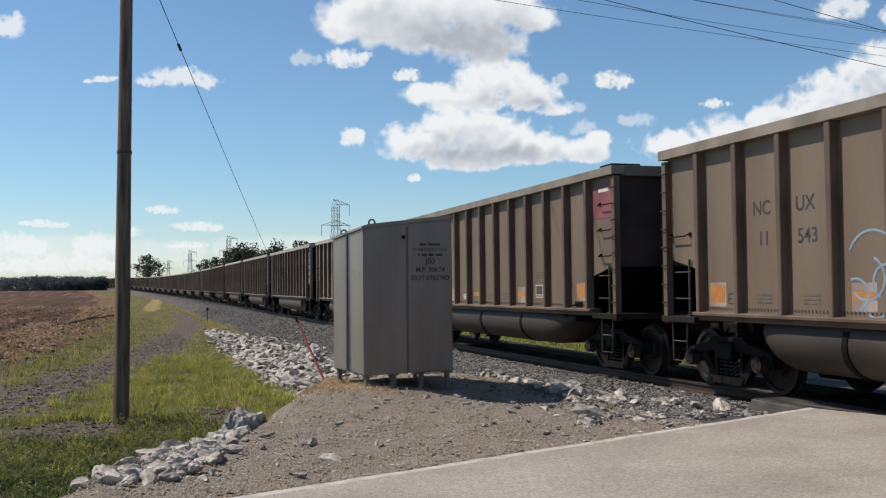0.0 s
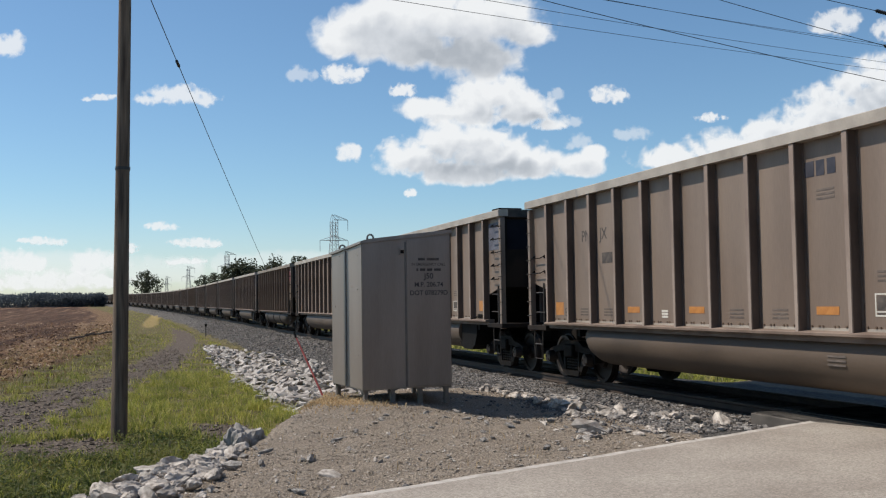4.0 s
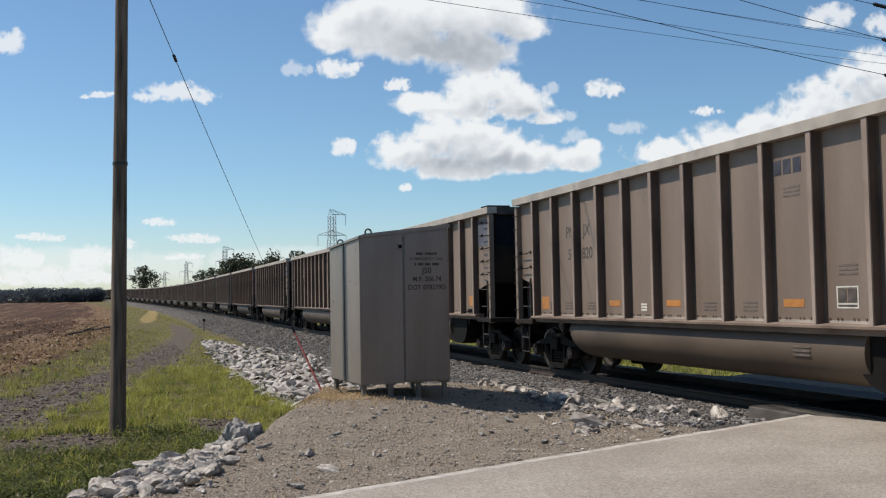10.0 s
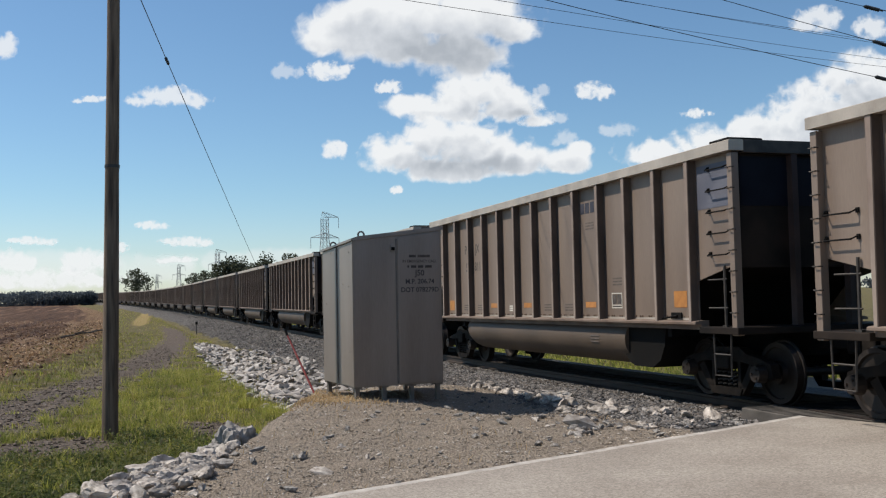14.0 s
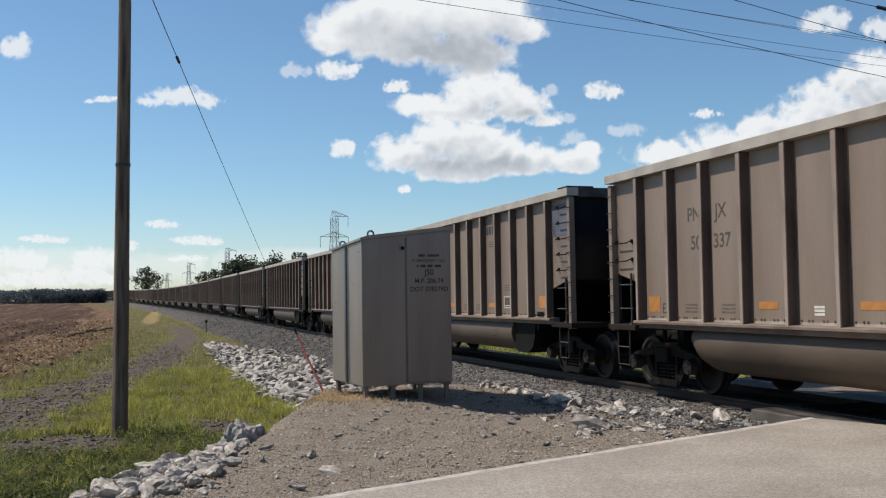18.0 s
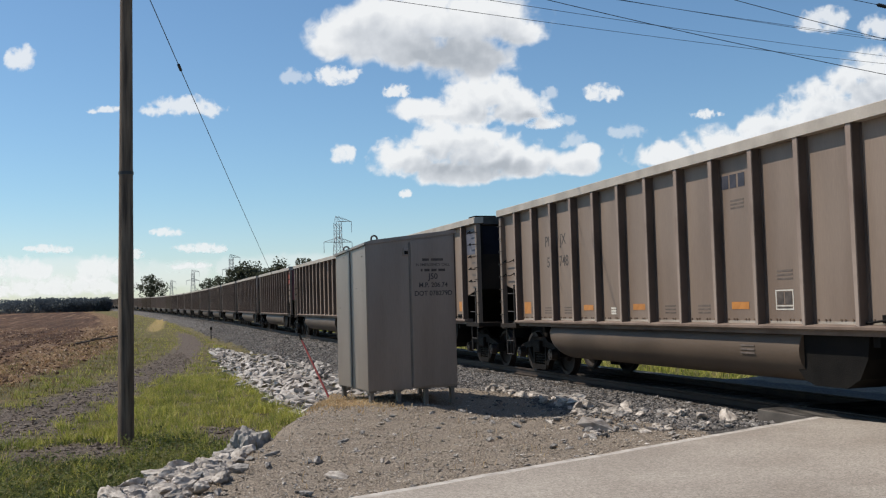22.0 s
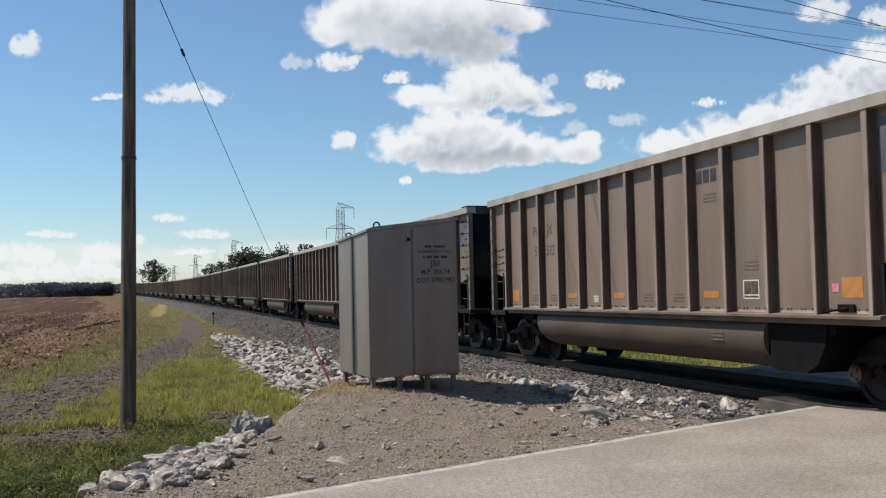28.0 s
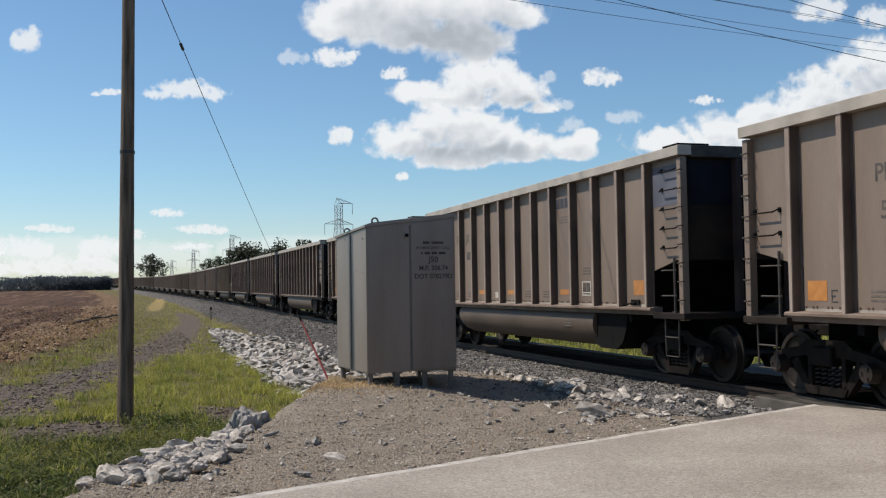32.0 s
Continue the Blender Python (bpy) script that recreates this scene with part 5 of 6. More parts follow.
# ---- grass, weeds and field litter ----
def blades(rng, x, y, z, h0, h1, w, lean=0.5):
    n = len(x)
    a = rng.uniform(0, 6.283, n)
    h = rng.uniform(h0, h1, n)
    ln = rng.uniform(0, lean, n) * h
    la = rng.uniform(0, 6.283, n)
    dx, dy = np.cos(a) * w / 2, np.sin(a) * w / 2
    lx, ly = np.cos(la) * ln, np.sin(la) * ln
    v = np.empty((n, 5, 3))
    v[:, 0] = np.stack([x - dx, y - dy, z - 0.02], -1)
    v[:, 1] = np.stack([x + dx, y + dy, z - 0.02], -1)
    v[:, 2] = np.stack([x + dx * 0.8 + lx * 0.35, y + dy * 0.8 + ly * 0.35, z + h * 0.6], -1)
    v[:, 3] = np.stack([x - dx * 0.8 + lx * 0.35, y - dy * 0.8 + ly * 0.35, z + h * 0.6], -1)
    v[:, 4] = np.stack([x + lx, y + ly, z + h], -1)
    b = 5 * np.arange(n)[:, None]
    f = [tuple(q) for q in (b + np.array([0, 1, 2, 3])).tolist()] + [tuple(q) for q in (b + np.array([3, 2, 4])).tolist()]
    return v.reshape(-1, 3).tolist(), f


GRASS = island_material("grass_blades", [(0.20, 0.225, 0.04), (0.345, 0.36, 0.065), (0.43, 0.42, 0.088), (0.50, 0.45, 0.13), (0.54, 0.46, 0.21)], 0.7, 0.5, [(0.10, 0.13, 0.03), (0.19, 0.23, 0.05), (0.27, 0.29, 0.07), (0.36, 0.32, 0.14)], 1.1)
WEED = island_material("weed_leaves", [(0.028, 0.045, 0.012), (0.052, 0.076, 0.021), (0.095, 0.125, 0.033), (0.18, 0.19, 0.07)], 0.65, 0.42, [(0.06, 0.08, 0.02), (0.105, 0.125, 0.033), (0.165, 0.178, 0.055), (0.24, 0.22, 0.10)], 1.4)
DULL = island_material("dull_grass", [(0.10, 0.10, 0.03), (0.17, 0.155, 0.05), (0.23, 0.19, 0.075), (0.28, 0.22, 0.11)], 0.8, 0.3)
STRAW = island_material("dry_straw", [(0.40, 0.27, 0.14), (0.52, 0.37, 0.20), (0.60, 0.46, 0.28), (0.46, 0.32, 0.17)], 0.8, 0.4)
LITTER = island_material("field_litter", [(0.09, 0.048, 0.028), (0.16, 0.092, 0.052), (0.27, 0.175, 0.10), (0.42, 0.31, 0.20)], 0.9, 0.3)
STUBBLE = island_material("corn_stubble", [(0.16, 0.10, 0.055), (0.32, 0.22, 0.12), (0.48, 0.37, 0.24), (0.26, 0.17, 0.09)], 0.9, 0.3, [(0.12, 0.11, 0.04), (0.22, 0.19, 0.07), (0.30, 0.22, 0.11)], 0.6)


def meadow(x, y):
    z, ball, pad, lane, field = zones(x, y)
    lo = riprap_edges(y)[0]
    rip = (y > 19.5) & (y < 61) & (x > lo - 0.1)
    thin = np.where(x < np.interp(y, [19, 25, 35, 47, 70, 110], [-15.0, -12.6, -10.6, -8.6, -6.3, -5.6]), 0.5, 1.0) * (1 - 0.95 * np.exp(-((x - np.interp(y, [90, 112, 160, 236, 365], [-8.6, -8.2, -6.8, -4.0, -9.0])) / 1.5) ** 2) * (y > 88))
    return np.clip(1 - 1.3 * ball - 2.2 * pad - 1.2 * lane - field, 0, 1) * thin * (~rip) * (x > -16) * (road_side(x, y) > 0.3)


def patch(x, y, s=1.6, k=-0.25, seed=5):
    return np.clip((wob(x, y, s, seed) - k) * 2.2, 0, 1)


def tufts(rng, n, x0, x1, y0, y1, keep, per, spread, low, high):
    """Clumps of blades: places, and a height for each blade that falls off from the clump's heart."""
    cx, cy, _ = scatter(rng, n, x0, x1, y0, y1, keep)
    m = len(cx)
    big = rng.uniform(low, high, m) * np.where(rng.rand(m) > 0.85, 1.5, 1.0)
    wide = spread * rng.uniform(0.6, 1.5, m)
    dx, dy = rng.normal(size=(m, per)), rng.normal(size=(m, per))
    fall = np.exp(-(dx ** 2 + dy ** 2) / 4.0)
    x, y = (cx[:, None] + dx * wide[:, None]).ravel(), (cy[:, None] + dy * wide[:, None]).ravel()
    h = (big[:, None] * (0.35 + 0.75 * fall) * rng.uniform(0.5, 1.1, (m, per))).ravel()
    ok = (road_side(x, y) > 0.2)
    x, y, h = x[ok], y[ok], h[ok]
    return x, y, zones(x, y)[0], h


x, y, z, h = tufts(rng, 8200, -13.5, -5.2, 14.0, 38, lambda x, y: meadow(x, y) * patch(x, y, 1.6, -0.20) * patch(x, y, 0.5, -0.45, 14), 24, 0.11, 0.12, 0.33)
joined("grass", *blades(rng, x, y, z, h * 0.8, h, 0.013, 1.5), GRASS, "yellow-green rough grass between lane and riprap", "grass")
x, y, z, h = tufts(rng, 7000, -16.0, -8.2, 9.6, 21.0, lambda x, y: meadow(x, y) * patch(x, y, 1.2, -0.25, 9) * patch(x, y, 0.45, -0.3, 15), 28, 0.085, 0.10, 0.24)
h *= 1.0 + 0.6 * np.clip((15.5 - y) / 2.0, 0, 1) - 0.3 * np.clip((y - 17.5) / 1.5, 0, 1)
joined("weeds", *blades(rng, x, y, z, h * 0.8, h, 0.021, 1.5), WEED, "dark green weeds in the ditch by the road", "weeds")
x, y, z, h = tufts(rng, 1500, -15.5, -8.6, 9.6, 20.0, lambda x, y: meadow(x, y) * patch(x, y, 0.9, 0.0, 12), 6, 0.12, 0.28, 0.46)
joined("seed_grass", *blades(rng, x, y, z, h * 0.8, h, 0.009, 0.8), DULL, "tall seeding grass stalks among the weeds", "grass")
x, y, z = scatter(rng, 110000, -24.0, -4.6, 38, 300, lambda x, y: meadow(x, y) * patch(x, y, 3.0, -0.1, 6))
joined("far_grass", *blades(rng, x, y, z, 0.05, 0.20, 0.035, 1.6), GRASS, "yellow-green grass strip along the railway", "grass")
x, y, z = scatter(rng, 70000, 3.6, 26, 10, 110, lambda x, y: (x > 3.9 + 0.3 * wob(x, y, 2.0, 41)) * (road_side(x, y) > 0.4) * 1.0)
joined("grass_beyond_track", *blades(rng, x, y, z, 0.10, 0.30, 0.05, 1.2), GRASS, "green grass beyond the railway track", "grass")
x, y, z = scatter(rng, 26000, -19.5, -8.5, 22, 90, lambda x, y: np.exp(-((x - np.interp(y, [20, 25, 34.6, 43, 53, 90], [-17.5, -16.2, -13.2, -11.9, -10.7, -9.7])) / 0.9) ** 2) * patch(x, y, 2.0, -0.1, 4))
joined("field_margin_grass", *blades(rng, x, y, z, 0.05, 0.22, 0.025, 1.3), DULL, "tall dull grass at the field's edge", "grass")
x, y, z = scatter(rng, 16000, -8.3, -5.6, 14.6, 19.6, lambda x, y: np.exp(-((x + 6.75) / 0.7) ** 2 - ((y - 17.6 + 0.6 * (x + 6.7)) / 1.1) ** 2))
joined("dry_grass", *blades(rng, x, y, z, 0.02, 0.07, 0.020, 2.4), STRAW, "dry straw-coloured grass beside the signal case", "grass")
def margin(x, y):
    inside = np.interp(y, [10, 25, 34.6, 43, 53, 90, 160], [-24, -17, -14.2, -13.0, -11.6, -10.4, -10.2]) + track_x(y) - x
    return np.exp(-((inside - 1.6) / 1.9) ** 2)


x, y, z, h = tufts(rng, 5200, -26, -10.2, 22, 110, lambda x, y: margin(x, y) * patch(x, y, 1.8, -0.3, 17), 12, 0.22, 0.06, 0.22)
joined("stubble", *blades(rng, x, y, z, h * 0.8, h, 0.035, 2.2), STUBBLE, "pale broken corn stubble along the field's edge", "stubble")
x, y, z = scatter(rng, 40000, -75, -12.6, 26, 150, lambda x, y: zones(x, y)[4] * patch(x, y, 5.0, -0.35, 7) * (wob(x * 3.0, y * 0.15, 3.0, 19) > -0.1))
joined("field_litter", *blades(rng, x, y, z + 0.01, 0.03, 0.08, 0.07, 5.0), LITTER, "straw and stubble litter on the ploughed field", "stubble")
x, y, z = scatter(rng, 2200, -10.6, -3.0, 8.4, 16, lambda x, y: zones(x, y)[2] * (road_side(x, y) > 0.05) * patch(x, y, 0.8, 0.35, 2))
joined("pad_grass", *blades(rng, x, y, z, 0.03, 0.12, 0.010, 0.9), STRAW, "sparse dry weeds on the gravel pad", "weeds")


x, y, z = scatter(rng, 26000, -17, -7.4, 15, 60, lambda x, y: np.clip(zones(x, y)[3] * 1.2, 0, 1) * patch(x, y, 0.6, -0.3, 21))
CLODS = island_material("soil_clods", [(0.055, 0.043, 0.034), (0.11, 0.088, 0.07), (0.165, 0.135, 0.11), (0.23, 0.195, 0.16)])
joined("soil_clods", *pebbles(rng, x, y, z, 0.03, 0.11), CLODS, "dark brown clods of bare soil on the farm lane", "soil")
x, y, z, h = tufts(rng, 220, -16, -7.6, 15, 45, lambda x, y: np.clip(zones(x, y)[3], 0, 1), 14, 0.09, 0.06, 0.16)
joined("lane_weeds", *blades(rng, x, y, z, h * 0.8, h, 0.016, 1.4), GRASS, "small weeds sprouting on the bare lane", "weeds")


def leaves(rng, x, y, z, lo, hi, droop=0.5):
    """Small pointed leaves, folded along the middle, at every turn."""
    n = len(x)
    size, a = rng.uniform(lo, hi, n), rng.uniform(0, 6.283, n)
    t = rng.uniform(-droop, 0.9, n)
    ux, uy, uz = np.cos(a) * np.cos(t), np.sin(a) * np.cos(t), np.sin(t)
    px, py = -np.sin(a), np.cos(a)
    v = np.empty((n, 4, 3))
    v[:, 0] = np.stack([x, y, z], -1)
    v[:, 1] = np.stack([x + size * (0.5 * ux + 0.2 * px), y + size * (0.5 * uy + 0.2 * py), z + size * (0.5 * uz + 0.06)], -1)
    v[:, 2] = np.stack([x + size * ux, y + size * uy, z + size * (uz - 0.12)], -1)
    v[:, 3] = np.stack([x + size * (0.5 * ux - 0.2 * px), y + size * (0.5 * uy - 0.2 * py), z + size * (0.5 * uz + 0.06)], -1)
    b = 4 * np.arange(n)[:, None]
    return v.reshape(-1, 3).tolist(), [tuple(q) for q in (b + np.array([0, 1, 2])).tolist()] + [tuple(q) for q in (b + np.array([0, 2, 3])).tolist()]


def weedy(x, y):
    front = smooth01((18.2 - y + 0.5 * wob(x, y, 1.4, 31)) / 0.8)
    foot = np.exp(-((x + 9.2) / 0.9) ** 2 - ((y - 18.6) / 1.4) ** 2)
    return np.clip(meadow(x, y) * np.maximum(front, foot) * patch(x, y, 0.7, -0.45, 33), 0, 1)


x, y, z, h = tufts(rng, 5200, -15.5, -8.3, 9.6, 20.5, weedy, 22, 0.10, 0.12, 0.34)
z = z + h * rng.uniform(0.15, 1.0, len(h))
joined("leafy_weeds", *leaves(rng, x, y, z, 0.05, 0.12), WEED, "dense dark green leafy weeds along the ditch", "weeds")
x, y, z = scatter(rng, 1500, -14.5, -8.4, 9.6, 19.5, lambda x, y: weedy(x, y) * patch(x, y, 1.0, -0.1, 35))
h = rng.uniform(0.26, 0.46, len(x))
SEEDS = island_material("seed_heads", [(0.22, 0.22, 0.10), (0.34, 0.31, 0.17), (0.44, 0.39, 0.24)], 0.8, 0.4)
joined("foxtail_stalks", *blades(rng, x, y, z, h * 0.98, h, 0.006, 0.25), SEEDS, "thin arching foxtail stalks among the weeds", "weeds")
joined("foxtail_heads", *pebbles(rng, x, y, z + h, 0.03, 0.055, 1.5), SEEDS, "pale bristly foxtail seed heads above the weeds", "weeds")
x, y, z = scatter(rng, 30000, -60, -11.2, 27, 150, lambda x, y: zones(x, y)[4] * np.clip(0.10 + 0.9 * margin(x, y) + 0.5 * (wob(x, y * 0.3, 2.2, 37) > 0.35), 0, 1) * patch(x, y, 1.3, -0.35, 38))
HUSK = island_material("corn_husks", [(0.19, 0.11, 0.06), (0.34, 0.22, 0.12), (0.52, 0.39, 0.26), (0.26, 0.16, 0.085), (0.62, 0.52, 0.40)], 0.9, 0.3)
joined("corn_husks", *leaves(rng, x, y, z + 0.03, 0.12, 0.38, 0.2), HUSK, "pale torn corn husks strewn over the field's edge", "stubble")
x, y, z = scatter(rng, 16000, -60, -11.4, 27, 130, lambda x, y: zones(x, y)[4] * patch(x, y, 2.2, -0.3, 39))
joined("field_clods", *pebbles(rng, x, y, z, 0.08, 0.26, 0.6), island_material("field_clods", [(0.035, 0.019, 0.012), (0.065, 0.036, 0.023), (0.11, 0.066, 0.042), (0.17, 0.11, 0.07)]), "red-brown clods of ploughed soil", "soil")
branch = thing("fallen_branch", "dark fallen branch lying at the field's edge", "branch")
bm = B()
add_path(bm, [(bx, by, land(bx, by) + up) for bx, by, up in ((-14.2, 78.0, 0.06), (-13.8, 79.2, 0.16), (-13.35, 81.0, 0.10), (-12.9, 83.0, 0.20), (-12.4, 86.0, 0.10), (-11.9, 88.2, 0.20), (-11.3, 91.5, 0.16))], 0.075, 7)
part("limb", bm, BARK, branch)
bm = B()
add_rod(bm, (-13.3, 81.0, land(-13.3, 81.0) + 0.2), (-12.2, 81.8, land(-12.2, 81.8) + 0.5), 0.06, 6, 0.02)
part("side_twig", bm, BARK, branch)


# ---- trees ----
LEAF = island_material("tree_leaves", [(0.045, 0.052, 0.036), (0.066, 0.075, 0.05), (0.092, 0.102, 0.066), (0.118, 0.128, 0.086)], 0.8, 0.5)
# blue-grey of distance haze is mixed into the leaf colour
WOODS = island_material("haze_tinted_leaves", [(0.078, 0.094, 0.112), (0.09, 0.108, 0.124), (0.102, 0.12, 0.134)], 0.9, 0.5)


def leaf_cards(rng, centres, radii, per, size):
    vs, fs = [], []
    for c, r in zip(centres, radii):
        d = rng.normal(size=(per, 3))
        d /= np.linalg.norm(d, axis=1)[:, None]
        p = np.array(c) + d * (np.array(r) * rng.uniform(0.45, 1.05, (per, 1)))
        for q in p:
            u, w = rng.normal(size=3), rng.normal(size=3)
            u /= np.linalg.norm(u)
            w -= u * w.dot(u)
            w /= np.linalg.norm(w)
            s = size * rng.uniform(0.6, 1.3)
            b = len(vs)
            vs += [tuple(q - u * s), tuple(q + w * s * 0.7), tuple(q + u * s), tuple(q - w * s * 0.7)]
            fs.append((b, b + 1, b + 2, b + 3))
    return vs, fs


def tree(x, y, h, wide, seed, label, clumps=26, per=60, bare=0.25):
    rg = np.random.RandomState(seed)
    root = thing("tree", label, "tree", pose(x, y, land(x, y)), "trees beyond the track")
    bm = B()
    add_rod(bm, (0, 0, -0.3), (0.1, 0, h * 0.45), h * 0.028, 8, h * 0.017)
    tips = []
    for i in range(7):
        a = 6.283 * i / 7 + rg.uniform(-0.3, 0.3)
        z0 = h * rg.uniform(0.22, 0.45)
        tip = (math.cos(a) * wide * rg.uniform(0.4, 0.75), math.sin(a) * wide * rg.uniform(0.4, 0.75), h * rg.uniform(0.5, 0.85))
        add_rod(bm, (0.05, 0, z0), tip, h * 0.012, 6, h * 0.004)
        tips.append(tip)
    add_rod(bm, (0.1, 0, h * 0.45), (0.1, 0.1, h * 0.9), h * 0.016, 6, h * 0.004)
    part("trunk", bm, BARK, root)
    cs, rs = [], []
    for i in range(clumps):
        a, u = rg.uniform(0, 6.283), rg.rand() ** 0.6
        zz = bare + (1 - bare) * rg.rand()
        prof = math.sin(math.pi * min(1, max(0.08, (zz - bare) / (1 - bare) * 0.8 + 0.2))) ** 0.6
        cs.append((math.cos(a) * wide * u * prof, math.sin(a) * wide * u * prof, h * (zz * 0.93 + 0.02)))
        k = h * rg.uniform(0.07, 0.13)
        rs.append((k * 1.25, k * 1.25, k))
    cs += tips
    rs += [(h * 0.09,) * 3] * len(tips)
    vs, fs = leaf_cards(rg, cs, rs, per, h * 0.022)
    me = bpy.data.meshes.new("crown")
    me.from_pydata(vs, [], fs)
    me.materials.append(LEAF)
    part("crown", me, LEAF, root)
    return root


def place_by(px, depth):
    """Ground place seen at a given bearing offset (radians right of the track's line) and distance."""
    return EYE[0] + depth * math.sin(px), depth * math.cos(px)


for px, depth, h, wide, seed, cl in ((0.014, 560, 18.4, 8.8, 1, 44), (0.078, 330, 12.0, 5.6, 3, 26), (0.064, 420, 10.6, 3.6, 12, 14),
                                     (0.0955, 300, 13.6, 4.2, 4, 26), (0.106, 300, 14.8, 4.2, 5, 26), (0.117, 300, 14.2, 4.0, 6, 26), (0.128, 290, 13.8, 3.8, 7, 26),
                                     (0.137, 290, 14.6, 2.9, 8, 18), (0.163, 280, 16.2, 2.6, 9, 14), (0.148, 300, 12.0, 2.4, 10, 14)):
    x, y = place_by(px, depth)
    tree(x, y, h, wide, seed, "leafy green tree standing beyond the railway", cl, 70)

# far woods along the fields
rg = np.random.RandomState(21)
cs, rs = [], []
for i in range(3600):
    t = rg.rand() ** 1.6
    x = -20.5 - 520 * t
    y = 402 + 0.10 * (-20 - x) + rg.uniform(0, 1) * min(26, 4 - 0.5 * (x + 20))
    top = 5.5 + 0.35 * math.sin(x * 0.05) + 0.3 * math.sin(x * 0.13 + 1)
    z = rg.uniform(0.05, 1.0) * top
    cs.append((x, y, float(track_z(y)) - 0.9 + z * 0.9))
    rs.append((2.2, 2.2, 1.2))
vs, fs = leaf_cards(rg, cs, rs, 26, 0.34)
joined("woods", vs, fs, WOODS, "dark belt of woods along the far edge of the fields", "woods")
cs, rs = [], []
for i in range(500):
    x = rg.uniform(60, 900)
    cs.append((x, 620 + rg.uniform(0, 30), float(track_z(620)) + rg.uniform(0, 9)))
    rs.append((4, 4, 2.5))
vs, fs = leaf_cards(rg, cs, rs, 18, 1.4)
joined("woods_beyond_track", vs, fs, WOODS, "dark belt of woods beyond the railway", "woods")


# ---- transmission towers ----
def tower(x, y, h, thick=0.16):
    root = thing("transmission_tower", "grey steel lattice transmission tower beyond the fields", "transmission tower", pose(x, y, land(x, y), 0, 0, 12), "transmission towers")
    def half(z):
        return 3.0 - 1.85 * z / (0.72 * h) if z < 0.72 * h else 1.15
    legs = [(-1, -1), (1, -1), (1, 1), (-1, 1)]
    levels = [h * q for q in (0, 0.13, 0.25, 0.36, 0.46, 0.55, 0.63, 0.71, 0.78, 0.85, 0.92)]
    for a, b in legs:
        bm = B()
        add_path(bm, [(a * half(z0), b * half(z0), z0) for z0 in levels], thick, 4)
        part("leg", bm, GALV, root)
    bm = B()
    for z0, z1 in zip(levels, levels[1:]):
        for (a, b), (c, d) in zip(legs, legs[1:] + legs[:1]):
            add_rod(bm, (a * half(z0), b * half(z0), z0), (c * half(z1), d * half(z1), z1), thick * 0.5, 4)
            add_rod(bm, (c * half(z0), d * half(z0), z0), (a * half(z1), b * half(z1), z1), thick * 0.5, 4)
    part("lattice", bm, GALV, root)
    for z, reach, sides in ((h * 0.938, 5.8, (1,)), (h * 0.705, 5.9, (-1, 1))):
        for s in sides:
            bm = B()
            w = half(z)
            for b in (-1, 1):
                add_rod(bm, (0, b * w, z), (s * reach, 0, z), thick * 0.7, 4)
                add_rod(bm, (0, b * w, z + h * 0.052), (s * reach, 0, z), thick * 0.6, 4)
            add_rod(bm, (0, 0, z + h * 0.06), (s * reach * 0.5, 0, z), thick * 0.5, 4)
            part("crossarm", bm, GALV, root)
            bm = B()
            add_rod(bm, (s * reach, 0, z), (s * reach, 0, z - 4.2), 0.10, 5)
            part("insulator_string", bm, GALV, root)
    bm = B()
    for a, b in legs:
        add_rod(bm, (a * half(levels[-1]), b * half(levels[-1]), levels[-1]), (-0.8, 0, h), thick * 0.6, 4)
    part("peak", bm, GALV, root)
    return root


for px, depth, h in ((0.1962, 385, 34.6), (0.0905, 640, 33.0), (0.0535, 920, 33.5), (0.0330, 1300, 34.0)):
    x, y = place_by(px, depth)
    tower(x, y, h, 0.09 + 0.00007 * depth)


# ---- wires ----
def wire(points, r, label, name="wire", group="overhead wires"):
    bm = B()
    add_path(bm, points, r, 5)
    return tagged(part(name, bm, WIRE), label, "wire", group)


POLE_X, POLE_Y = -10.08, 20.06
SPANS = (((POLE_X, POLE_Y, 9.91), (8.86, 20.79, 7.16)), ((POLE_X, POLE_Y, 11.42), (8.84, 20.80, 8.10)), ((POLE_X, POLE_Y, 11.33), (8.71, 20.92, 9.05)))
for a, b in SPANS:
    wire(hang(a, b, 0.16), 0.009, "dark overhead wire between utility poles")
for za, b in ((8.92, (22.75, 30.96, 10.37)), (8.51, (22.75, 30.97, 10.13)), (9.40, (22.78, 30.94, 11.05)), (9.52, (22.77, 30.94, 10.91))):
    wire(hang((POLE_X, POLE_Y, za), b, 0.20), 0.007, "thin overhead wire crossing above the track")


def strain_insulator(a, b):
    """A ribbed dead-end insulator along the last half metre of a span."""
    a, b = Vector(a), Vector(b)
    way = (a - b).normalized()
    root = thing("strain_insulator", "dark ribbed strain insulator at the end of a wire", "insulator", None, "strain insulators")
    for i in range(7):
        bm = B()
        p = b + way * (-0.45 + 0.07 * i)
        add_rod(bm, p, p + way * 0.05, 0.055, 10, 0.03)
        part("shed", bm, WIRE, root)
    bm = B()
    add_rod(bm, b - way * 0.6, b + way * 0.05, 0.02, 8)
    part("core", bm, WIRE, root)
    bm = B()
    add_rod(bm, b + way * 0.04, (10.86, 20.85, b.z - 0.25), 0.012, 6)
    part("link", bm, WIRE, root)


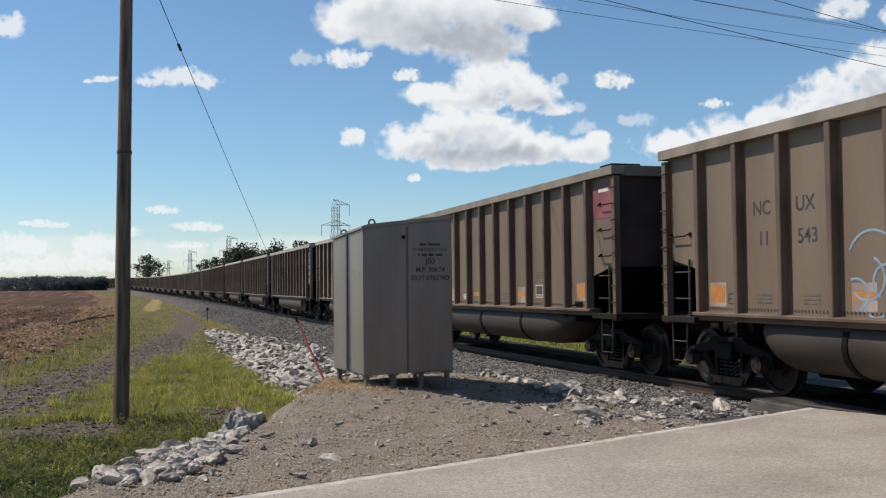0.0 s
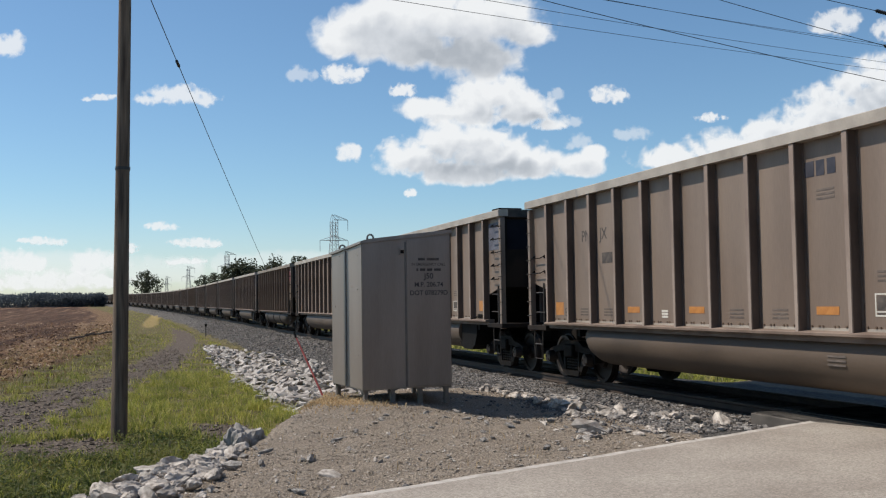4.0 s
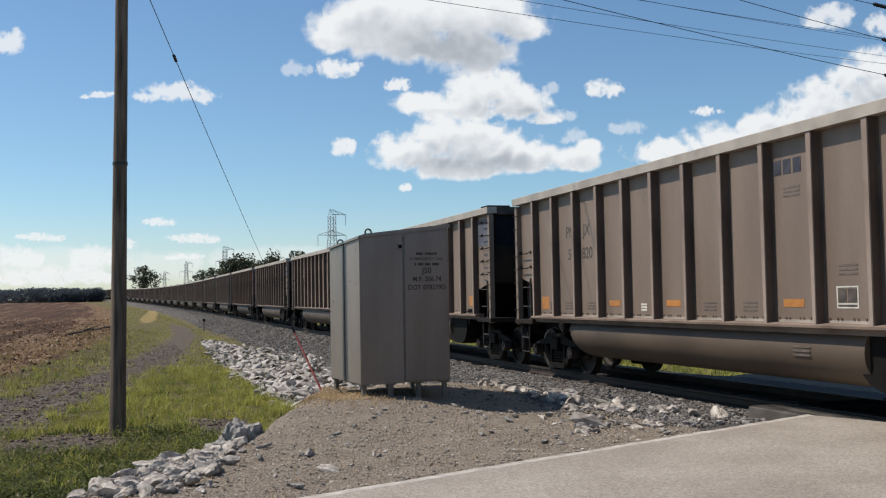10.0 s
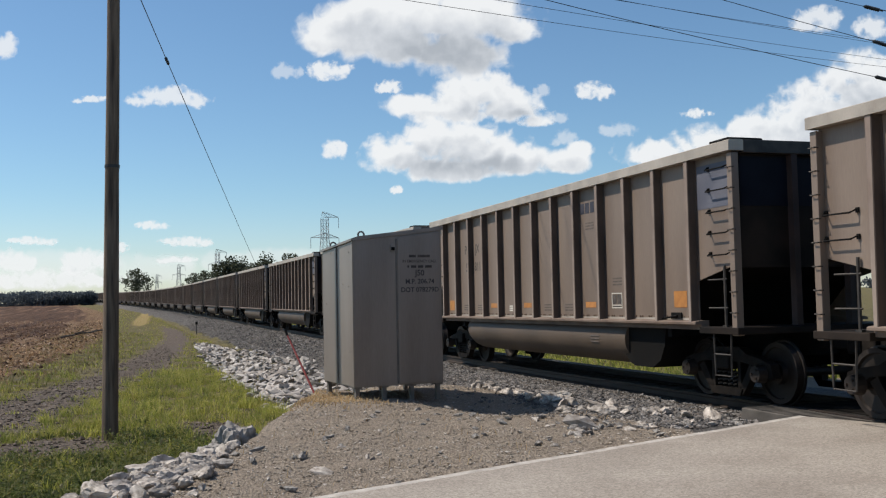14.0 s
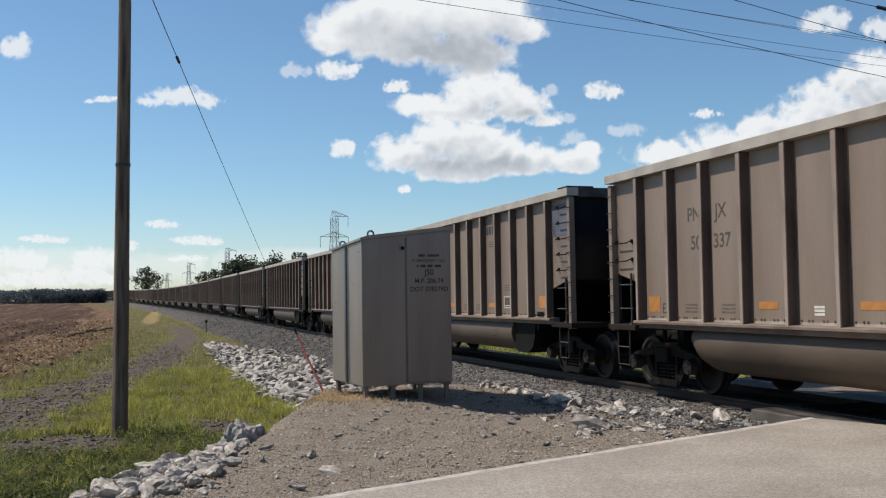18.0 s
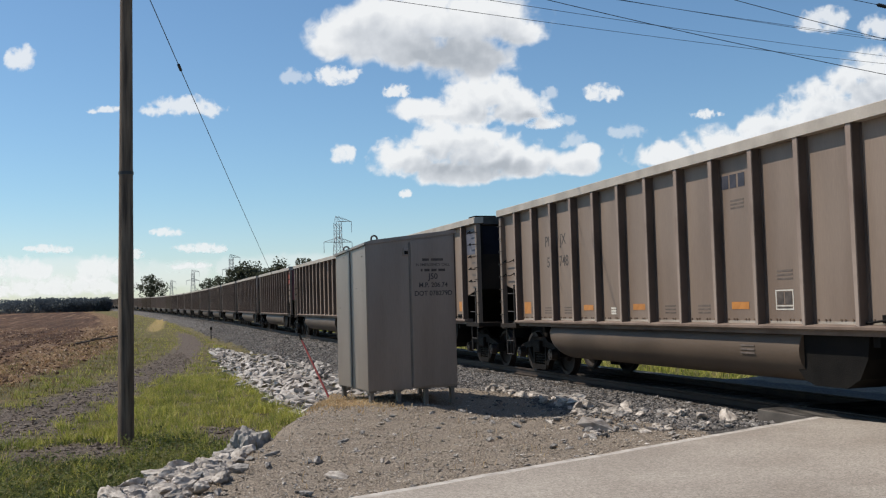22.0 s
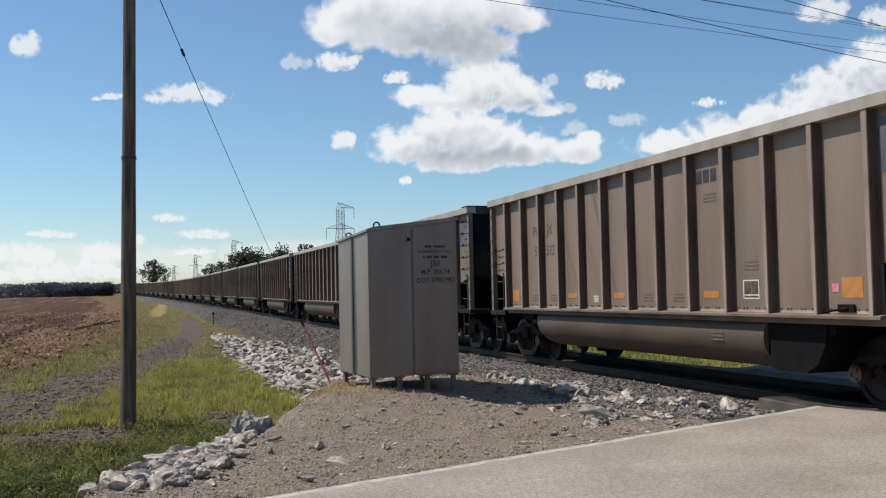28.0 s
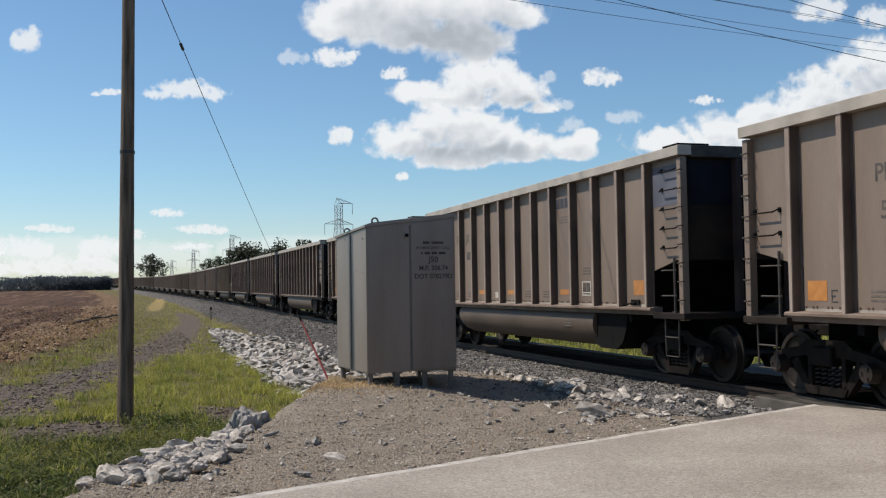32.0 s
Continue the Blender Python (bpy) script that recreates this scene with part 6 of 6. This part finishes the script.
for a, b in SPANS:
    strain_insulator(a, b)
top = Vector((-10.13, 20.1, 9.13))
foot = Vector((4.86, 93.9, land(4.86, 93.9) - 0.05))
guy = thing("guy_wire", "long steel guy wire with a dark strain insulator", "guy wire")
bm = B()
add_path(bm, hang(top, foot, 0.25, 40), 0.011, 5)
part("cable", bm, WIRE, guy)
bm = B()
p = hang(top, foot, 0.25, 1000)
add_rod(bm, p[92], p[97], 0.04, 10)
part("insulator", bm, WIRE, guy, "dark barrel insulator on the wire")
# the pole at the far end of the spans
root = thing("utility_pole", "dark wooden utility pole carrying crossarms beyond the track", "utility pole", pose(10.9, 20.85, land(10.9, 20.85)))
bm = B()
add_rod(bm, (0, 0, -0.3), (0, 0, 10.6), 0.16, 16, 0.11)
part("shaft", bm, POLE, root)
bm = B()
add_box(bm, -0.06, 0.06, -1.2, 1.2, 9.5, 9.62, 0.01)
part("crossarm", bm, POLE, root)
# leaning red rod by the signal case and a small dark post further along
rod = thing("marker_rod", "thin leaning red marker rod stuck in the gravel", "marker rod")
bm = B()
add_rod(bm, (-6.36, 18.90, land(-6.36, 18.90) - 0.1), (-6.80, 19.67, 1.02), 0.022, 8, 0.017)
part("rod", bm, RUSTROD, rod)
bm = B()
add_rod(bm, (-6.78, 19.63, 0.96), (-6.81, 19.69, 1.06), 0.022, 8)
part("tip", bm, BLACK, rod)
px0, py0 = -4.3, 80.0
mp = thing("marker_post", "thin dark metal marker post beside the ballast", "marker post", pose(px0, py0, land(px0, py0)))
bm = B()
add_box(bm, -0.035, 0.035, -0.03, 0.03, -0.2, 0.98, 0.006)
part("post", bm, WIRE, mp)
bm = B()
add_box(bm, -0.09, 0.09, -0.05, -0.03, 0.78, 1.0, 0.004)
part("plate", bm, BLACK, mp)

# ---- clouds: thin glowing sheets far off in the sky, with their thickness and painted shade on a grid ----
def cloud_material():
    m = bpy.data.materials.new("cumulus_cloud")
    m.use_nodes = True
    n, l = m.node_tree.nodes, m.node_tree.links
    n.clear()
    out = n.new("ShaderNodeOutputMaterial")
    info = n.new("ShaderNodeObjectInfo")

    def attr(name):
        a = n.new("ShaderNodeAttribute")
        a.attribute_name = name
        return a.outputs["Fac"]

    def math_(op, *vals):
        x = n.new("ShaderNodeMath")
        x.operation = op
        for i, v in enumerate(vals):
            if isinstance(v, (int, float)):
                x.inputs[i].default_value = v
            else:
                l.new(v, x.inputs[i])
        return x.outputs[0]

    def fade(v, lo, hi):
        r = n.new("ShaderNodeMapRange")
        r.interpolation_type = "SMOOTHSTEP"
        r.inputs["From Min"].default_value, r.inputs["From Max"].default_value = lo, hi
        l.new(v, r.inputs["Value"])
        return r.outputs["Result"]

    co = n.new("ShaderNodeUVMap")
    co.uv_map = "lumps"
    seed = math_("MULTIPLY", info.outputs["Random"], 60.0)
    fine = n.new("ShaderNodeTexNoise")
    fine.noise_dimensions = "4D"
    fine.inputs["Scale"].default_value, fine.inputs["Detail"].default_value, fine.inputs["Roughness"].default_value = 1.0, 4.0, 0.5
    fine.inputs["Distortion"].default_value = 0.6
    l.new(co.outputs["UV"], fine.inputs["Vector"]), l.new(seed, fine.inputs["W"])
    wisp = math_("SUBTRACT", fine.outputs["Fac"], 0.5)
    dens = math_("MULTIPLY_ADD", wisp, 1.0, attr("thickness"))
    alpha = math_("MULTIPLY", fade(dens, -0.10, 0.68), info.outputs["Alpha"])
    # the glow is greyed by the shade painted on the grid, and by noise
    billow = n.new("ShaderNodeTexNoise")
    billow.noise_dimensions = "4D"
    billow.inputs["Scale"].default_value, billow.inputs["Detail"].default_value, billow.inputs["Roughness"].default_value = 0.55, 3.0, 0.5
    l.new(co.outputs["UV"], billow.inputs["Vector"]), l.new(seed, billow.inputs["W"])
    light = math_("MULTIPLY_ADD", wisp, 0.18, math_("SUBTRACT", 1.0, attr("painted_shade")))
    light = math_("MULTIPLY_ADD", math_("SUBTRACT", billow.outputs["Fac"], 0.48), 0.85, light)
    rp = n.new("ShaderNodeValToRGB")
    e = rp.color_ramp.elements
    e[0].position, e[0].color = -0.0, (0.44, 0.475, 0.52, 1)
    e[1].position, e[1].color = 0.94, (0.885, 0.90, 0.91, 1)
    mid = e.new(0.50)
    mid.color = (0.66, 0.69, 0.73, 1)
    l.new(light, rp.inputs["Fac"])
    em = n.new("ShaderNodeEmission")
    l.new(rp.outputs["Color"], em.inputs["Color"])
    tr = n.new("ShaderNodeBsdfTransparent")
    mx = n.new("ShaderNodeMixShader")
    l.new(alpha, mx.inputs[0]), l.new(tr.outputs[0], mx.inputs[1]), l.new(em.outputs[0], mx.inputs[2])
    l.new(mx.outputs[0], out.inputs["Surface"])
    return m


CLOUD = cloud_material()
SKY_FAR = 2600.0
LENS = 1750.0                                       # bearings below are in units of 1/LENS
clouds = []


def cloud(lobes, dx=-26.0, dy=0.0, solid=0.97, cell=30.0, label="white cumulus cloud drifting in the blue sky", thick=()):
    """A cloud heaped up of round lobes (bearing, rise, half width, half height), with frayed edges."""
    L = np.array(lobes, float)
    rg = Vector((len(clouds) * 7.3, 1.7 * len(clouds), 0))
    x0, x1 = (L[:, 0] - 1.45 * L[:, 2]).min(), (L[:, 0] + 1.45 * L[:, 2]).max()
    y0, y1 = (L[:, 1] - 1.45 * L[:, 3]).min(), (L[:, 1] + 1.5 * L[:, 3]).max()
    step = max(2.2, cell / 8)
    nx, ny = int((x1 - x0) / step) + 2, int((y1 - y0) / step) + 2
    X, Y = np.meshgrid(np.linspace(x0, x1, nx), np.linspace(y1, y0, ny))
    base = np.full(X.shape, -3.0)
    for a, b, w, h in L:
        v = Y - b
        v = np.where(v < 0, v * 1.25, v) / h
        base = np.maximum(base, 1 - ((X - a) / w) ** 2 - v ** 2) + 0.05 * np.exp(-((X - a) / w) ** 2 - v ** 2)
    puff = np.array([1.0 - 2.2 * abs(noise.noise(Vector((p / cell, q / cell, 0)) + rg)) for p, q in zip(X.ravel(), Y.ravel())]).reshape(X.shape)
    lump = np.array([noise.fractal(Vector((p / cell * 0.6, q / cell * 0.6, 3)) + rg, 1.0, 2.0, 4) for p, q in zip(X.ravel(), Y.ravel())]).reshape(X.shape)
    dens = (0.80 * base + 0.30 * (puff - 0.30) + 0.36 * lump + 0.13) if cell > 25 else (0.62 * base + 0.30 * (puff - 0.35) + 0.50 * lump)
    rim = np.minimum(np.minimum(X - x0, x1 - X), np.minimum(Y - y0, y1 - Y)) / (0.8 * cell)
    dens = np.minimum(dens, 2.0 * rim - 0.6)
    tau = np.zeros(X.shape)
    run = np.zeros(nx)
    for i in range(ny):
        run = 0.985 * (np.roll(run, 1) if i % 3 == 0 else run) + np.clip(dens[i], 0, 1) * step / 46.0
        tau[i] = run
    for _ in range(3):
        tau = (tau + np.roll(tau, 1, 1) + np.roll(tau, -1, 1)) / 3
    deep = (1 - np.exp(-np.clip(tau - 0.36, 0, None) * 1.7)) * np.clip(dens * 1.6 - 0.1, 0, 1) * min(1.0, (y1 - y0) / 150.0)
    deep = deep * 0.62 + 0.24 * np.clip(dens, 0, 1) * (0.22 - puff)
    for a, b, w, h, k in thick:                     # hand-placed grey lobes: underside shade painted into the glow
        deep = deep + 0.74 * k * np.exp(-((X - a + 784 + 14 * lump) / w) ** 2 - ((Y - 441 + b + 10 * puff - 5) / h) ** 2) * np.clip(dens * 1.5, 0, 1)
    k = SKY_FAR / LENS
    mx_, my_ = (x0 + x1) / 2, (y0 + y1) / 2
    me = bpy.data.meshes.new("cloud")
    idx = np.arange(nx * ny).reshape(ny, nx)
    quads = np.stack([idx[1:, :-1], idx[1:, 1:], idx[:-1, 1:], idx[:-1, :-1]], -1).reshape(-1, 4)
    me.from_pydata(np.stack([(X - mx_) * k, 0 * X, (Y - my_) * k], -1).reshape(-1, 3).tolist(), [], quads.tolist())
    for key, arr in (("thickness", dens), ("painted_shade", deep)):
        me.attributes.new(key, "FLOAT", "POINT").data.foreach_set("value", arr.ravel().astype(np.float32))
    uv = me.uv_layers.new(name="lumps")
    P = np.stack([X, Y], -1).reshape(-1, 2) / (cell * 0.45)
    uv.data.foreach_set("uv", P[quads.ravel()].ravel().astype(np.float32))
    me.materials.append(CLOUD)
    o = tagged(new("cloud", me), label, "cloud", "clouds in the sky")
    o.color = (1, 1, 1, solid)
    o.visible_shadow = False
    depth = SKY_FAR + 3.0 * len(clouds)
    base_m = pose(*EYE, 2.08, 0.62, -17.4)

    def at(a, b):
        spot = base_m @ Vector((a / LENS * depth, depth, b / LENS * depth))
        return Matrix.Translation(spot) @ base_m.to_3x3().to_4x4()
    clouds.append((o, at(mx_, my_), at(mx_ + dx, my_ + dy)))
    return o


def heap(x, y, w, h, seed):
    """Lobes for a small cloud about a place, wider than high."""
    r = random.Random(seed)
    out = [(x - 784, 441 - y, w * 0.36, h * 0.42)]
    for i in range(4):
        t = r.uniform(-0.34, 0.34)
        out.append((x - 784 + t * w, 441 - y + h * (r.uniform(-0.12, 0.2) - 0.3 * abs(t)), w * r.uniform(0.12, 0.22), h * r.uniform(0.22, 0.36)))
    return out


def big(rows):
    return [(x - 784, 441 - y, w, h) for x, y, w, h in rows]


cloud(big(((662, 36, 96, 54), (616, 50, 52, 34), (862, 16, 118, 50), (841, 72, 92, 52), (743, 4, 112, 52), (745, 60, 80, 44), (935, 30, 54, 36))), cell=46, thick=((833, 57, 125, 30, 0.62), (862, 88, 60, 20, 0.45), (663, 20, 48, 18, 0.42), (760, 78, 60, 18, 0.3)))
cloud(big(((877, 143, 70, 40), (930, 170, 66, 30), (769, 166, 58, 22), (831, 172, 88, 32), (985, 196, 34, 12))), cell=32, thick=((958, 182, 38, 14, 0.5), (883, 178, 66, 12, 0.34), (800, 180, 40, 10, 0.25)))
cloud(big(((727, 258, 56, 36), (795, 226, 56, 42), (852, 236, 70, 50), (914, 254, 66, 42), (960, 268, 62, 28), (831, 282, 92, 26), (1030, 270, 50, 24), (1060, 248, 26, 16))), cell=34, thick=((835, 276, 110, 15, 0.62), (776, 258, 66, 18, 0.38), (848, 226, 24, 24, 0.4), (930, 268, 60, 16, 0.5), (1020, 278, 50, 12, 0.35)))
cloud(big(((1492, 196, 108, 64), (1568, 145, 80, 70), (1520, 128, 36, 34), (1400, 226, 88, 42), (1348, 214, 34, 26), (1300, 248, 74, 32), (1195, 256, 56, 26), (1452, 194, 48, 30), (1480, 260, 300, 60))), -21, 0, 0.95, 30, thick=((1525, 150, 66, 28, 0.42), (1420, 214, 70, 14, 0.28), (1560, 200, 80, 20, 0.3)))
for i, (x, y, w, h) in enumerate(((615, 104, 112, 44), (722, 132, 60, 30), (622, 246, 60, 56), (1088, 143, 86, 46), (735, 315, 30, 20), (1262, 185, 72, 24))):
    cloud(heap(x, y, w, h, i), -26 if x < 1100 else -21, 0, 0.9, max(10, h * 0.38))
for i, (x, y, w, h, dx, dy) in enumerate(((1490, 15, 110, 60, -45, -10), (1590, 30, 90, 60, -45, -10), (310, 138, 180, 46, 9, -23), (180, 141, 70, 18, 9, -23), (18, 50, 70, 60, 24, -24),
                           (290, 373, 75, 22, 3, -6), (75, 397, 90, 22, 4, -8), (350, 402, 110, 26, 3, -6), (335, 435, 90, 16, 2, -3), (20, 432, 130, 60, 4, -6), (165, 437, 130, 60, 4, -6), (230, 412, 60, 24, 3, -5), (90, 468, 330, 46, 2, -3), (-60, 440, 120, 60, 4, -6))):
    cloud(heap(x, y, w, h, 20 + i), dx, dy, 0.80, max(9, h * 0.36))
for i, (x, y, w, h) in enumerate(((540, 105, 70, 40), (1000, 190, 110, 34), (1035, 225, 60, 40), (993, 142, 40, 30), (1130, 212, 90, 36))):
    cloud(heap(x, y, w, h, 40 + i), -26, 0, 0.45, 16, "thin wisp of white cloud in the blue sky")
for i, (x, y, w, h) in enumerate(((120, 455, 700, 90), (520, 440, 520, 60))):
    cloud(heap(x, y, w, h, 60 + i), 2, -2, 0.38, 44, "pale veil of haze and cloud above the horizon")


# ---- all that moves ----
def motions():
    for k, car in cars.items():
        y0 = 7.29 + PITCH * k
        steps = [r[0] for r in TRAVEL] if y0 < 100 else [2.0 * i for i in range(17)]
        walk(car, [(t, car_pose(k, t)) for t in steps])
        if k > NEAR_LAST:
            continue
        for truck in [o for o in car.children if o.name.startswith("truck")]:
            for o in [c for c in truck.children if c.name.startswith("wheelset")]:
                y = o.location.y
                walk(o, [(i / 15, pose(0, y, 0.457, -88.9 * i)) for i in range(481)])
    for o, a, b in clouds:
        walk(o, [(0.0, a), (32.0, b)])


motions()
